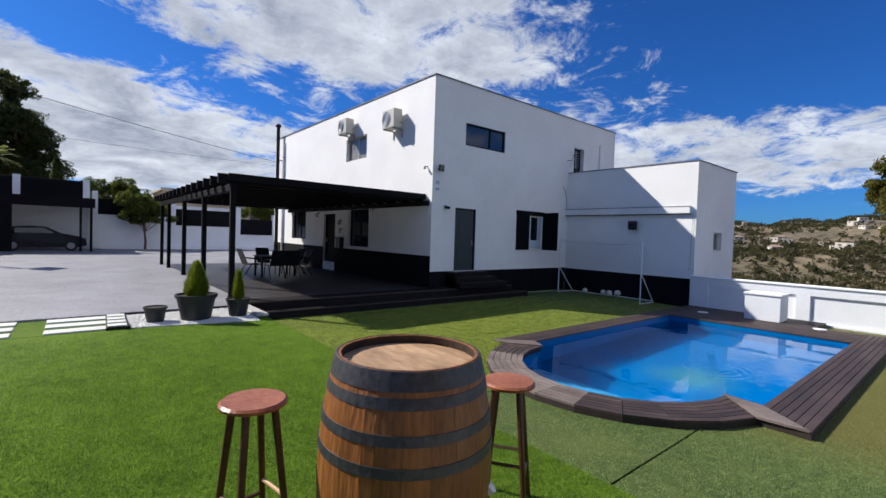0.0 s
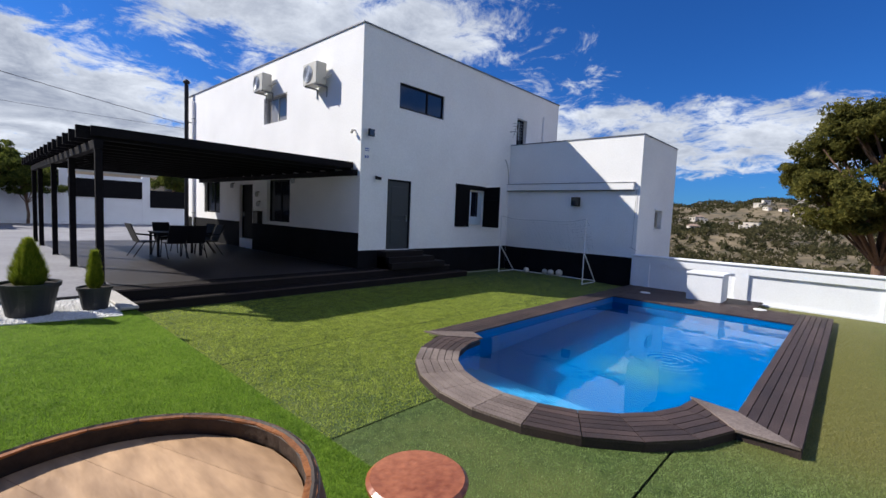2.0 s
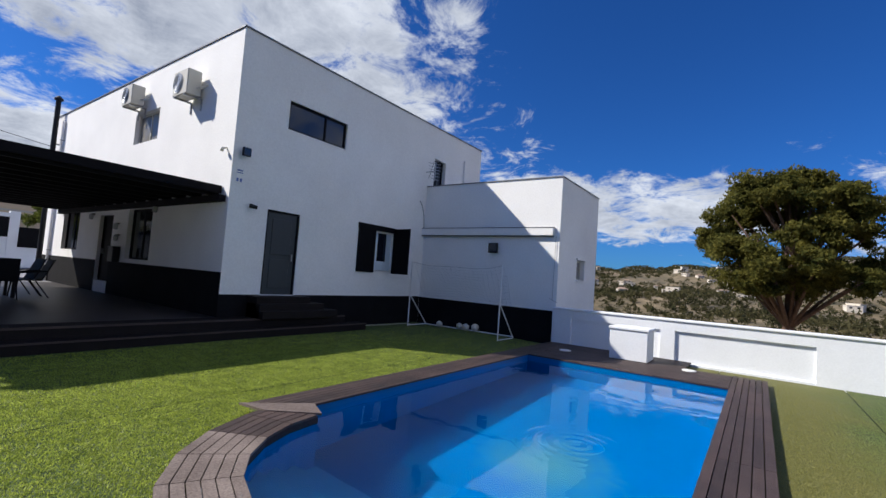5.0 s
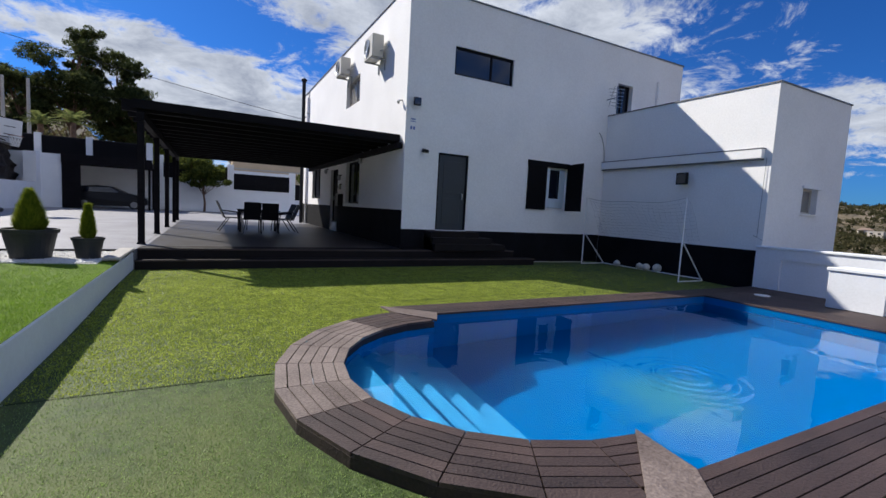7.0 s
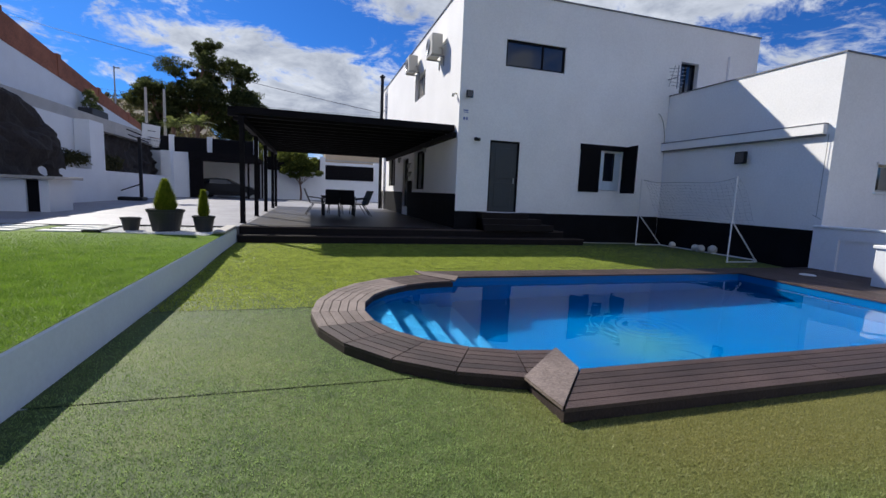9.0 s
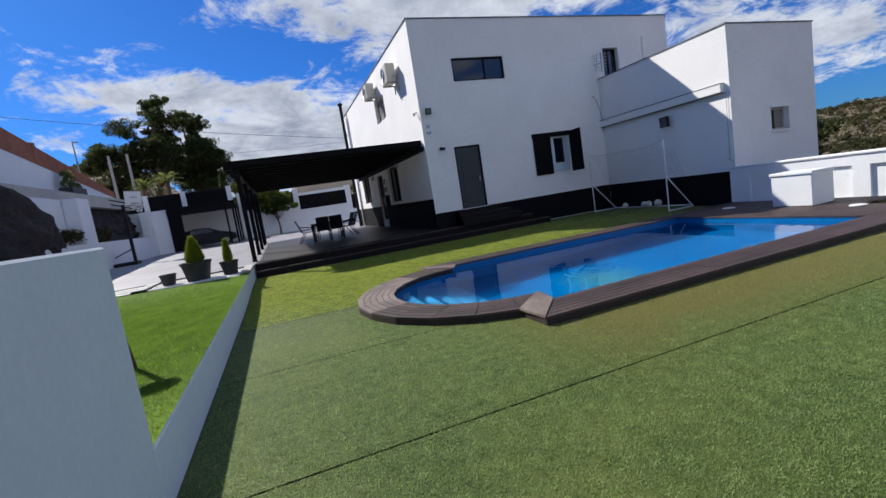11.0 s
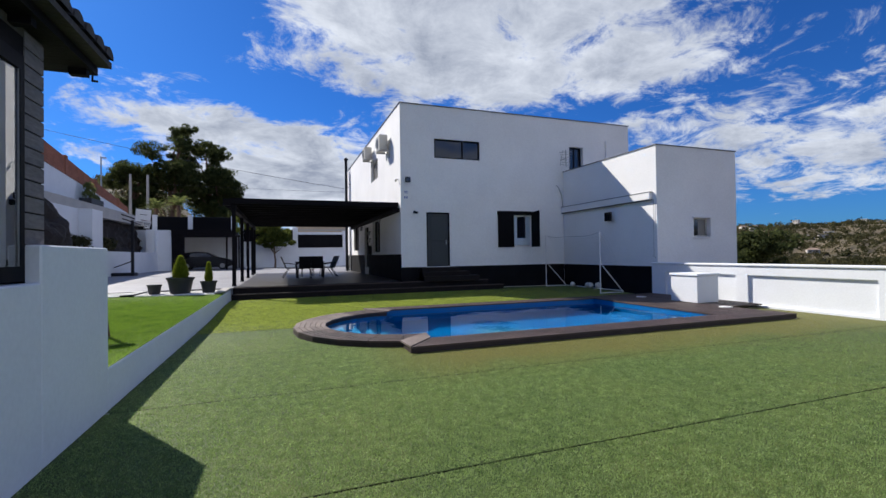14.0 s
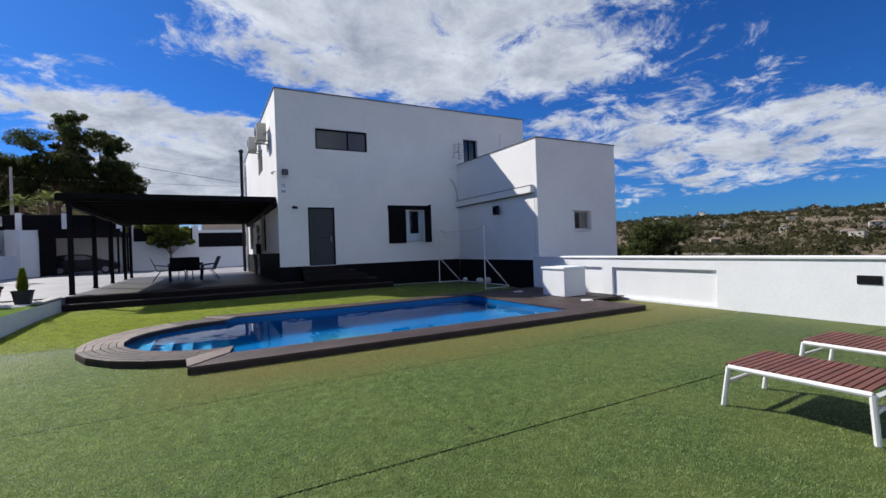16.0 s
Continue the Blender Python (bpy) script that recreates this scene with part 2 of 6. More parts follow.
VILLA_ROOF = mat("terracotta_roof", (0.30, 0.215, 0.16), 0.85, vary=0.25, big=0.3)
WHEEL_WHITE = mat("white_light_lens", (0.78, 0.78, 0.76), 0.35, vary=0.05)


def foliage(name, dark, light, scale=3.0, rough=0.75, single=0.45, worn=None):
    m = bpy.data.materials.new(name)
    m.use_nodes = True
    t = m.node_tree
    p = t.nodes["Principled BSDF"]
    p.inputs["Roughness"].default_value, p.inputs["Specular IOR Level"].default_value = rough, 0.1 if rough > 0.7 else 0.42
    geo = t.nodes.new("ShaderNodeNewGeometry")
    n = t.nodes.new("ShaderNodeTexNoise")
    n.inputs["Scale"].default_value, n.inputs["Detail"].default_value = scale, 4
    t.links.new(geo.outputs["Position"], n.inputs["Vector"])
    add = t.nodes.new("ShaderNodeMath")
    add.operation = "MULTIPLY_ADD"
    t.links.new(geo.outputs["Random Per Island"], add.inputs[0])
    add.inputs[1].default_value = single
    t.links.new(n.outputs[0], add.inputs[2])
    r = t.nodes.new("ShaderNodeMapRange")
    r.inputs["From Min"].default_value, r.inputs["From Max"].default_value = 0.4, 0.6 + single
    t.links.new(add.outputs[0], r.inputs[0])
    mix = t.nodes.new("ShaderNodeMix")
    mix.data_type = "RGBA"
    mix.inputs[6].default_value, mix.inputs[7].default_value = (*dark, 1), (*light, 1)
    t.links.new(r.outputs[0], mix.inputs[0])
    colour = wear(t, mix.outputs[2], worn) if worn else mix.outputs[2]
    t.links.new(colour, p.inputs["Base Color"])
    thin = t.nodes.new("ShaderNodeBsdfTranslucent")
    t.links.new(colour, thin.inputs[0])
    half = t.nodes.new("ShaderNodeMixShader")
    half.inputs[0].default_value = 0.52
    t.links.new(p.outputs[0], half.inputs[1])
    t.links.new(thin.outputs[0], half.inputs[2])
    t.links.new(half.outputs[0], t.nodes["Material Output"].inputs[0])
    return m


def wear(t, colour, tint):
    """Sun-bleached, yellowed turf along the south side of the pool, with a ragged edge."""
    geo, axes, n = (t.nodes.new("ShaderNode" + k) for k in ("NewGeometry", "SeparateXYZ", "TexNoise"))
    t.links.new(geo.outputs["Position"], axes.inputs[0])
    t.links.new(geo.outputs["Position"], n.inputs["Vector"])
    n.inputs["Scale"].default_value, n.inputs["Detail"].default_value = 0.9, 5
    rag = t.nodes.new("ShaderNodeMath")
    rag.operation = "MULTIPLY_ADD"
    t.links.new(n.outputs[0], rag.inputs[0])
    rag.inputs[1].default_value = 1.5
    t.links.new(axes.outputs[1], rag.inputs[2])
    amount = None
    for source, lo, hi in ((rag.outputs[0], 0.15, 1.5), (rag.outputs[0], 4.4, 3.0), (axes.outputs[0], 5.2, 7.0)):
        m = t.nodes.new("ShaderNodeMapRange")
        m.interpolation_type = "SMOOTHSTEP"
        m.inputs["From Min"].default_value, m.inputs["From Max"].default_value = lo, hi
        t.links.new(source, m.inputs[0])
        if amount is None:
            amount = m.outputs[0]
        else:
            k = t.nodes.new("ShaderNodeMath")
            k.operation = "MULTIPLY"
            t.links.new(amount, k.inputs[0])
            t.links.new(m.outputs[0], k.inputs[1])
            amount = k.outputs[0]
    mix = t.nodes.new("ShaderNodeMix")
    mix.data_type = "RGBA"
    t.links.new(amount, mix.inputs[0])
    t.links.new(colour, mix.inputs[6])
    mix.inputs[7].default_value = (*tint, 1)
    return mix.outputs[2]


PINE = foliage("pine_needles", (0.035, 0.048, 0.013), (0.22, 0.20, 0.045), 0.6)
PINE_DARK = foliage("dark_pine_needles", (0.02, 0.034, 0.015), (0.13, 0.15, 0.05), 0.8)
CONIFER = foliage("golden_cypress", (0.12, 0.17, 0.015), (0.36, 0.40, 0.04), 14)
OLIVE = foliage("citrus_leaves", (0.025, 0.045, 0.012), (0.17, 0.19, 0.035), 3)
SCRUB = foliage("scrub_leaves", (0.026, 0.034, 0.013), (0.13, 0.115, 0.055), 0.03)
PALM = foliage("pale_palm_leaves", (0.06, 0.09, 0.03), (0.28, 0.30, 0.10), 2)
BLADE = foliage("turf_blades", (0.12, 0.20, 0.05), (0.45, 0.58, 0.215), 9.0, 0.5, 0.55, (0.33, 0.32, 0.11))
# Yellower north turf, also brightened in colour for its backlit, sunlit look
BLADE_NORTH = foliage("sunlit_tint_turf_blades", (0.14, 0.20, 0.025), (0.60, 0.68, 0.12), 5.0, 0.5, 0.8)
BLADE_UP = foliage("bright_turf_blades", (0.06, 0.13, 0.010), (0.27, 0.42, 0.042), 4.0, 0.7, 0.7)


def turf(name, dark, light, tint, worn=None, sheen=0.04):
    m = mat(name, light, 0.6, vary=0.3, big=0.9, fine=90, bump=0.5, spec=sheen)
    t = m.node_tree
    p = t.nodes["Principled BSDF"]
    geo = t.nodes.new("ShaderNodeNewGeometry")
    out = None
    for scale, detail, lo, hi, a, b in ((11, 10, 0.33, 0.66, dark, light), (0.55, 4, 0.42, 0.66, None, tint)):
        n = t.nodes.new("ShaderNodeTexNoise")
        n.inputs["Scale"].default_value, n.inputs["Detail"].default_value, n.inputs["Roughness"].default_value = scale, detail, 0.72
        t.links.new(geo.outputs["Position"], n.inputs["Vector"])
        r = t.nodes.new("ShaderNodeMapRange")
        r.inputs["From Min"].default_value, r.inputs["From Max"].default_value = lo, hi
        t.links.new(n.outputs[0], r.inputs[0])
        mix = t.nodes.new("ShaderNodeMix")
        mix.data_type = "RGBA"
        t.links.new(r.outputs[0], mix.inputs[0])
        if out is None:
            mix.inputs[6].default_value = (*a, 1)
        else:
            t.links.new(out, mix.inputs[6])
        mix.inputs[7].default_value = (*b, 1)
        out = mix.outputs[2]
    t.links.new(wear(t, out, worn) if worn else out, p.inputs["Base Color"])
    return m


TURF = turf("faded_artificial_turf", (0.020, 0.037, 0.008), (0.10, 0.145, 0.040), (0.11, 0.135, 0.036), (0.14, 0.14, 0.038), 0.2)
TURF_UP = turf("bright_artificial_turf", (0.030, 0.066, 0.005), (0.138, 0.22, 0.02), (0.125, 0.20, 0.018))


def glass(name, tint, rough=0.0, ior=1.5):
    m = bpy.data.materials.new(name)
    m.use_nodes = True
    p = m.node_tree.nodes["Principled BSDF"]
    p.inputs["Base Color"].default_value = (*tint, 1)
    p.inputs["Roughness"].default_value, p.inputs["IOR"].default_value = rough, ior
    p.inputs["Transmission Weight"].default_value = 1.0
    return m


GLASS = glass("window_glass", (0.9, 0.93, 0.95), ior=2.3)
DARK_GLASS = mat("dark_tinted_pane", (0.012, 0.016, 0.028), 0.06, vary=0.2, bump=0.0, spec=0.8)
GREY_GLASS = mat("blind_behind_pane", (0.26, 0.245, 0.22), 0.15, vary=0.15, bump=0.0, spec=0.6)
WATER = glass("pool_water", (0.22, 0.78, 1.0))
wn = WATER.node_tree
wn.nodes["Principled BSDF"].inputs["IOR"].default_value = 1.22
w_geo = wn.nodes.new("ShaderNodeNewGeometry")
w_noise = wn.nodes.new("ShaderNodeTexNoise")
w_noise.inputs["Scale"].default_value, w_noise.inputs["Detail"].default_value = 2.2, 2
wn.links.new(w_geo.outputs["Position"], w_noise.inputs["Vector"])
w_off = wn.nodes.new("ShaderNodeVectorMath")
w_off.operation = "DISTANCE"
w_off.inputs[1].default_value = (8.35, 2.9, 0.0)
wn.links.new(w_geo.outputs["Position"], w_off.inputs[0])
w_sin = wn.nodes.new("ShaderNodeMath")
w_sin.operation = "SINE"
w_mul = wn.nodes.new("ShaderNodeMath")
w_mul.operation = "MULTIPLY"
w_mul.inputs[1].default_value = 44.0
wn.links.new(w_off.outputs["Value"], w_mul.inputs[0])
wn.links.new(w_mul.outputs[0], w_sin.inputs[0])
w_fade = wn.nodes.new("ShaderNodeMapRange")
w_fade.inputs["From Min"].default_value, w_fade.inputs["From Max"].default_value = 0.75, 0.15
w_fade.inputs["To Max"].default_value = 0.8
wn.links.new(w_off.outputs["Value"], w_fade.inputs[0])
w_ring = wn.nodes.new("ShaderNodeMath")
w_ring.operation = "MULTIPLY_ADD"
wn.links.new(w_sin.outputs[0], w_ring.inputs[0])
wn.links.new(w_fade.outputs[0], w_ring.inputs[1])
wn.links.new(w_noise.outputs[0], w_ring.inputs[2])
w_bump = wn.nodes.new("ShaderNodeBump")
w_bump.inputs["Strength"].default_value, w_bump.inputs["Distance"].default_value = 0.12, 0.03
wn.links.new(w_ring.outputs[0], w_bump.inputs["Height"])
wn.links.new(w_bump.outputs[0], wn.nodes["Principled BSDF"].inputs["Normal"])


# ---- building blocks ----
def box(bm, x0, y0, z0, x1, y1, z1):
    v = [bm.verts.new(p) for p in ((x0, y0, z0), (x1, y0, z0), (x1, y1, z0), (x0, y1, z0), (x0, y0, z1), (x1, y0, z1), (x1, y1, z1), (x0, y1, z1))]
    for f in ((3, 2, 1, 0), (4, 5, 6, 7), (0, 1, 5, 4), (1, 2, 6, 5), (2, 3, 7, 6), (3, 0, 4, 7)):
        bm.faces.new([v[i] for i in f])
    return v


def boxes(*rows):
    bm = bmesh.new()
    for r in rows:
        box(bm, *r)
    return bm


def prism(bm, points, z0, z1):
    """A flat shape, counter-clockwise from above, given a thickness."""
    lo, hi = [bm.verts.new((x, y, z0)) for x, y in points], [bm.verts.new((x, y, z1)) for x, y in points]
    bm.faces.new(hi)
    bm.faces.new(lo[::-1])
    for i in range(len(points)):
        j = (i + 1) % len(points)
        bm.faces.new((lo[i], lo[j], hi[j], hi[i]))


def rod(bm, a, b, r, n=8, r2=None):
    a, b = Vector(a), Vector(b)
    q = (b - a).to_track_quat("Z", "Y").to_matrix()
    r2 = r if r2 is None else r2
    ring = [[bm.verts.new(c + q @ Vector((rr * math.cos(k * 2 * math.pi / n), rr * math.sin(k * 2 * math.pi / n), 0))) for k in range(n)] for c, rr in ((a, r), (b, r2))]
    for k in range(n):
        j = (k + 1) % n
        bm.faces.new((ring[0][k], ring[0][j], ring[1][j], ring[1][k]))
    bm.faces.new(ring[0][::-1])
    bm.faces.new(ring[1])


def lathe(bm, profile, n=24, c=(0, 0)):
    rings = [[bm.verts.new((c[0] + r * math.cos(k * 2 * math.pi / n), c[1] + r * math.sin(k * 2 * math.pi / n), z)) for k in range(n)] for r, z in profile]
    for a, b in zip(rings, rings[1:]):
        for k in range(n):
            j = (k + 1) % n
            bm.faces.new((a[k], a[j], b[j], b[k]))
    bm.faces.new(rings[0][::-1])
    bm.faces.new(rings[-1])


def part(name, bm, material, parent=None, label="", bevel=0.0, smooth=False, at=None):
    """Links a bmesh as one mesh object under a thing or a part."""
    if bevel:
        bmesh.ops.bevel(bm, geom=bm.edges[:], offset=bevel, segments=1, affect="EDGES", profile=0.5)
    bmesh.ops.recalc_face_normals(bm, faces=bm.faces[:])
    me = bpy.data.meshes.new(name)
    bm.to_mesh(me)
    bm.free()
    me.materials.append(material)
    if smooth:
        for f in me.polygons:
            f.use_smooth = True
    ob = new(name, me)
    if parent:
        ob.parent = parent
    if at:
        ob.location = at
    if label:
        ob["label"] = label
    return ob


def thing(name, at, label, category, group="", kind="", turn=0):
    ob = new(name)
    ob.empty_display_size = 0.2
    ob.matrix_basis = pose(*at, 0, 0, turn)
    return tagged(ob, label, category, group, kind)


def soup(name, verts, faces, material, parent=None):
    """A mesh from arrays of corners and faces that a loop worked out."""
    me = bpy.data.meshes.new(name)
    me.vertices.add(len(verts))
    me.vertices.foreach_set("co", np.asarray(verts, dtype=np.float32).ravel())
    faces = np.asarray(faces, dtype=np.int32)
    k = faces.shape[1]
    me.loops.add(faces.size)
    me.loops.foreach_set("vertex_index", faces.ravel())
    me.polygons.add(len(faces))
    me.polygons.foreach_set("loop_start", np.arange(0, faces.size, k, dtype=np.int32))
    me.polygons.foreach_set("loop_total", np.full(len(faces), k, dtype=np.int32))
    me.update(calc_edges=True)
    me.validate()
    me.materials.append(material)
    ob = new(name, me)
    if parent:
        ob.parent = parent
    return ob


def leaves(rng, centres, radii, count, size, squash=0.75):
    """Many small leaf triangles in clumps: corners and faces."""
    centres, radii = np.asarray(centres, float), np.asarray(radii, float)
    which = rng.integers(0, len(centres), count)
    d = rng.normal(size=(count, 3))
    d /= np.linalg.norm(d, axis=1)[:, None]
    r = radii[which] * (0.45 + 0.6 * rng.random(count) ** 0.6)
    mid = centres[which] + d * r[:, None] * np.array([1, 1, squash])
    tri = rng.normal(size=(count, 3, 3)) * (size * (0.6 + 0.8 * rng.random(count)))[:, None, None]
    v = (mid[:, None, :] + tri).reshape(-1, 3)
    return v, np.arange(count * 3).reshape(-1, 3)


def pierced(bm, axis, at, thick, u0, u1, z0, z1, holes):
    """A wall in the plane axis = at, running back by thick, with openings (u0, u1, z0, z1) through it."""
    us = sorted({u for u in (u0, u1, *[h[0] for h in holes], *[h[1] for h in holes]) if u0 <= u <= u1})
    zs = sorted({z for z in (z0, z1, *[h[2] for h in holes], *[h[3] for h in holes]) if z0 <= z <= z1})
    known = {}

    def corner(i, j, back):
        if (i, j, back) not in known:
            d = at + thick * back
            known[i, j, back] = bm.verts.new((us[i], d, zs[j]) if axis == "y" else (d, us[i], zs[j]))
        return known[i, j, back]

    def solid(i, j):
        if not (0 <= i < len(us) - 1 and 0 <= j < len(zs) - 1):
            return False
        um, zm = (us[i] + us[i + 1]) / 2, (zs[j] + zs[j + 1]) / 2
        return not any(h[0] < um < h[1] and h[2] < zm < h[3] for h in holes)

    for i in range(len(us) - 1):
        for j in range(len(zs) - 1):
            if not solid(i, j):
                continue
            ring = [(i, j), (i + 1, j), (i + 1, j + 1), (i, j + 1)]
            for back in (0, 1):
                bm.faces.new([corner(a, b, back) for a, b in ring])
            for k, (di, dj) in enumerate(((0, -1), (1, 0), (0, 1), (-1, 0))):
                if not solid(i + di, j + dj):
                    p, q = ring[k], ring[(k + 1) % 4]
                    bm.faces.new((corner(*p, 0), corner(*q, 0), corner(*q, 1), corner(*p, 1)))


# ---- ground ----
def ease(a, b, x):
    t = np.clip((np.asarray(x, float) - a) / (b - a), 0, 1)
    return t * t * (3 - 2 * t)


def land(x, y):
    """The height of the open country: a terrace cut into a slope, a valley to the east and hills beyond it."""
    x, y = np.asarray(x, float), np.asarray(y, float)
    dx = np.maximum(np.maximum(-9 - x, x - 17.5), 0)
    dy = np.maximum(np.maximum(-15 - y, y - 34), 0)
    d, r = np.hypot(dx, dy), np.hypot(x - 5, y - 8)
    b = np.degrees(np.arctan2(x - 5, y - 8))
    east = ease(20, 45, b) * (1 - ease(140, 170, b))
    rise = (1 - east) * 5.0 * ease(0, 12, d)
    fall = -8.0 * east * ease(4, 60, d)
    ridge = (50 + 7 * np.sin(b * 0.13 + 1.0) + 3 * np.sin(b * 0.47) + 2 * np.sin(b * 1.3)) * np.clip(0.74 + 0.0125 * (b - 50), 0.7, 1.25)
    hill = east * ridge * ease(170, 900, r) + (1 - east) * 20 * ease(120, 900, r) + 48 * ease(90, 380, r) * ease(4, 16, -b)
    bumps = ease(90, 250, r) * (4.0 * np.sin(x * 0.021 + 1) * np.sin(y * 0.027) + 2.0 * np.sin(x * 0.06) * np.cos(y * 0.05))
    return -2.2 + rise + fall + hill + bumps


def build_land():
    radii = np.concatenate([np.linspace(4, 60, 22), np.geomspace(66, 3500, 60)])
    n = 220
    ang = np.linspace(0, 2 * np.pi, n, endpoint=False)
    rr, aa = np.meshgrid(radii, ang, indexing="ij")
    x, y = 5 + rr * np.sin(aa), 8 + rr * np.cos(aa)
    v = np.stack([x, y, land(x, y)], -1).reshape(-1, 3)
    i = np.arange(len(radii) - 1)[:, None] * n + np.arange(n)[None]
    j = np.arange(len(radii) - 1)[:, None] * n + (np.arange(n)[None] + 1) % n
    f = np.stack([i, i + n, j + n, j], -1).reshape(-1, 4)
    v = np.vstack([v, [[5, 8, -2.2]]])
    tagged(soup("ground", v, f, HILL), "dry scrub-covered valley and hillside", "ground", kind="structure")


build_land()

LAWN, TERRACE, RISE = 0.40, 0.44, 0.07
POOL_C, POOL_R = (6.78, 3.70), 1.55
PX0, PX1, PY0, PY1 = 6.72, 12.95, 1.72, 5.58
DECK_Z = 0.10


def lawn_z(y):
    return RISE * ease(5.5, 9.0, y)


def in_pool(x, y, grow):
    arc = (np.hypot(x - POOL_C[0], y - POOL_C[1]) < POOL_R + grow) & (x < POOL_C[0] + 0.3)
    return arc | ((x > PX0 - grow * 0.4) & (x < PX1 + grow) & (y > PY0 - grow) & (y < PY1 + grow))


def sheet(name, x0, x1, y0, y1, z, material, cell=0.1, hole=True):
    """A carpet over the ground, left open over the pool."""
    nx, ny = max(1, round((x1 - x0) / cell)), max(1, round((y1 - y0) / cell))
    gx, gy = np.meshgrid(np.linspace(x0, x1, nx + 1), np.linspace(y0, y1, ny + 1), indexing="ij")
    v = np.stack([gx, gy, z + lawn_z(gy)], -1).reshape(-1, 3)
    i = (np.arange(nx)[:, None] * (ny + 1) + np.arange(ny)[None]).ravel()
    cx, cy = v[i, 0] + (x1 - x0) / nx / 2, v[i, 1] + (y1 - y0) / ny / 2
    keep = i[~in_pool(cx, cy, 0.3)] if hole else i
    if not len(keep):
        return None
    return soup(name, v, np.stack([keep, keep + ny + 1, keep + ny + 2, keep + 1], -1), material)


bed = sheet("ground_bed", 2.8, 15.7, -12.6, 11.2, -0.035, TURF_BED, 0.15)
tagged(bed, "dark earth bed under the turf strips", "ground", kind="structure")
SEAMS = [-12.5, -9.1, -6.8, -4.5, -2.25, -0.1, 2.03, 4.27, 6.77, 9.1, 11.12]
for k, (ya, yb) in enumerate(zip(SEAMS, SEAMS[1:])):
    cuts = [2.93, 8.28, 15.6] if k % 2 == 0 else [2.93, 15.6]
    if 1.2 < (ya + yb) / 2 < 6:
        cuts = [2.93, 15.6]
    for xa, xb in zip(cuts, cuts[1:]):
        s = sheet("lawn", xa + 0.010, xb - 0.010, ya + 0.010, yb - 0.010, 0, TURF, 0.1)
        if s:
            tagged(s, "faded green artificial turf strip with visible seam", "lawn", kind="structure")

upper = boxes((-9, -9, -2.3, 2.72, 10.36, LAWN - 0.006))
tagged(part("ground_upper", upper, CONCRETE), "raised earth bank under the upper lawn", "ground", kind="structure")
tagged(sheet("lawn_upper", -9, 2.935, 0.005, 9.0, LAWN, TURF_UP, 0.5, False), "bright green artificial turf of the raised lawn", "lawn", kind="structure")
for ob in [o for o in scene.objects if o.name == "lawn_upper"]:
    for vert in ob.data.vertices:
        vert.co.z = LAWN

# terrace and its steps
for x0, y0, z0, x1, y1, z1 in ((-9, 10.36, -2.3, 2.96, 38.8, TERRACE), (2.96, 10.7, -2.3, 8.68, 23.2, TERRACE - 0.006), (2.96, 23.2, -2.3, 8.68, 38.8, TERRACE), (8.68, 25.58, -2.3, 19.6, 38.8, TERRACE)):
    tagged(part("terrace", boxes((x0, y0, z0, x1, y1, z1)), TILE), "smooth grey concrete terrace", "terrace", kind="structure")
tagged(part("patio_floor", boxes((3.06, 11.15, 0.3, 8.66, 23.2, TERRACE + 0.003)), PATIO), "brown-grey tiled floor, darkened with the pergola shade", "floor", kind="structure")
deck_steps = thing("garden_steps", (0, 0, 0), "dark brown timber steps down from the terrace to the lawn", "steps", kind="structure")
part("step", boxes((2.97, 10.30, -0.3, 12.5, 10.66, 0.25)), STEP, deck_steps, bevel=0.012)
part("step", boxes((2.97, 10.662, -0.3, 12.0, 11.148, TERRACE + 0.004)), STEP, deck_steps, bevel=0.012)
part("nosing", boxes((2.97, 10.285, 0.225, 12.5, 10.30, 0.255)), DECK, deck_steps)
part("nosing", boxes((2.97, 10.645, TERRACE - 0.03, 12.0, 10.66, TERRACE + 0.006)), DECK, deck_steps)
door_steps = thing("door_steps", (0, 0, 0), "dark brown block of steps under the garden door", "steps", kind="structure")
for x1, z1 in ((11.55, 0.62), (11.2, 0.78), (10.85, 0.94)):
    part("step", boxes((9.35, 10.45 + (z1 - 0.62) * 0.9, TERRACE, x1, 11.146, z1)), STEP, door_steps, bevel=0.01)

# low retaining wall of the raised lawn, with the raised parapet of the garden room
bm = boxes((2.73, -9, -2.3, 2.95, -1.22, 1.27), (2.731, -1.22, -2.3, 2.949, 0.0, 1.53))
part("wall_garden_room", bm, WHITE_WALL, bevel=0.012)
tagged(scene.objects["wall_garden_room"], "white painted low wall under the garden room windows", "wall", kind="structure")
bm = bmesh.new()
box(bm, 2.735, 0.002, -2.3, 2.945, 10.42, LAWN - 0.004)
tagged(part("wall_retaining", bm, WHITE_WALL, bevel=0.012), "low white painted retaining wall beside the lawn", "wall", kind="structure")

# ---- boundary wall to the valley ----
EX = 15.6
wall = thing("wall_east", (EX, 0, 0), "white rendered boundary wall with recessed panels", "wall", kind="structure")
part("wall", boxes((0.06, -12.8, -2.3, 0.28, 6.08, 1.02)), WHITE_WALL, wall)
for y0, y1 in ((-12.8, 0.34), (2.98, 3.30), (5.55, 6.08)):
    part("pilaster", boxes((0.0, y0, -2.3, 0.062, y1, 1.0195)), WHITE_WALL, wall)
part("rail", boxes((0.002, 0.34, 0.79, 0.063, 6.08, 1.019)), WHITE_WALL, wall)
part("rail", boxes((0.002, 0.34, -2.3, 0.063, 6.08, 0.05)), WHITE_WALL, wall)
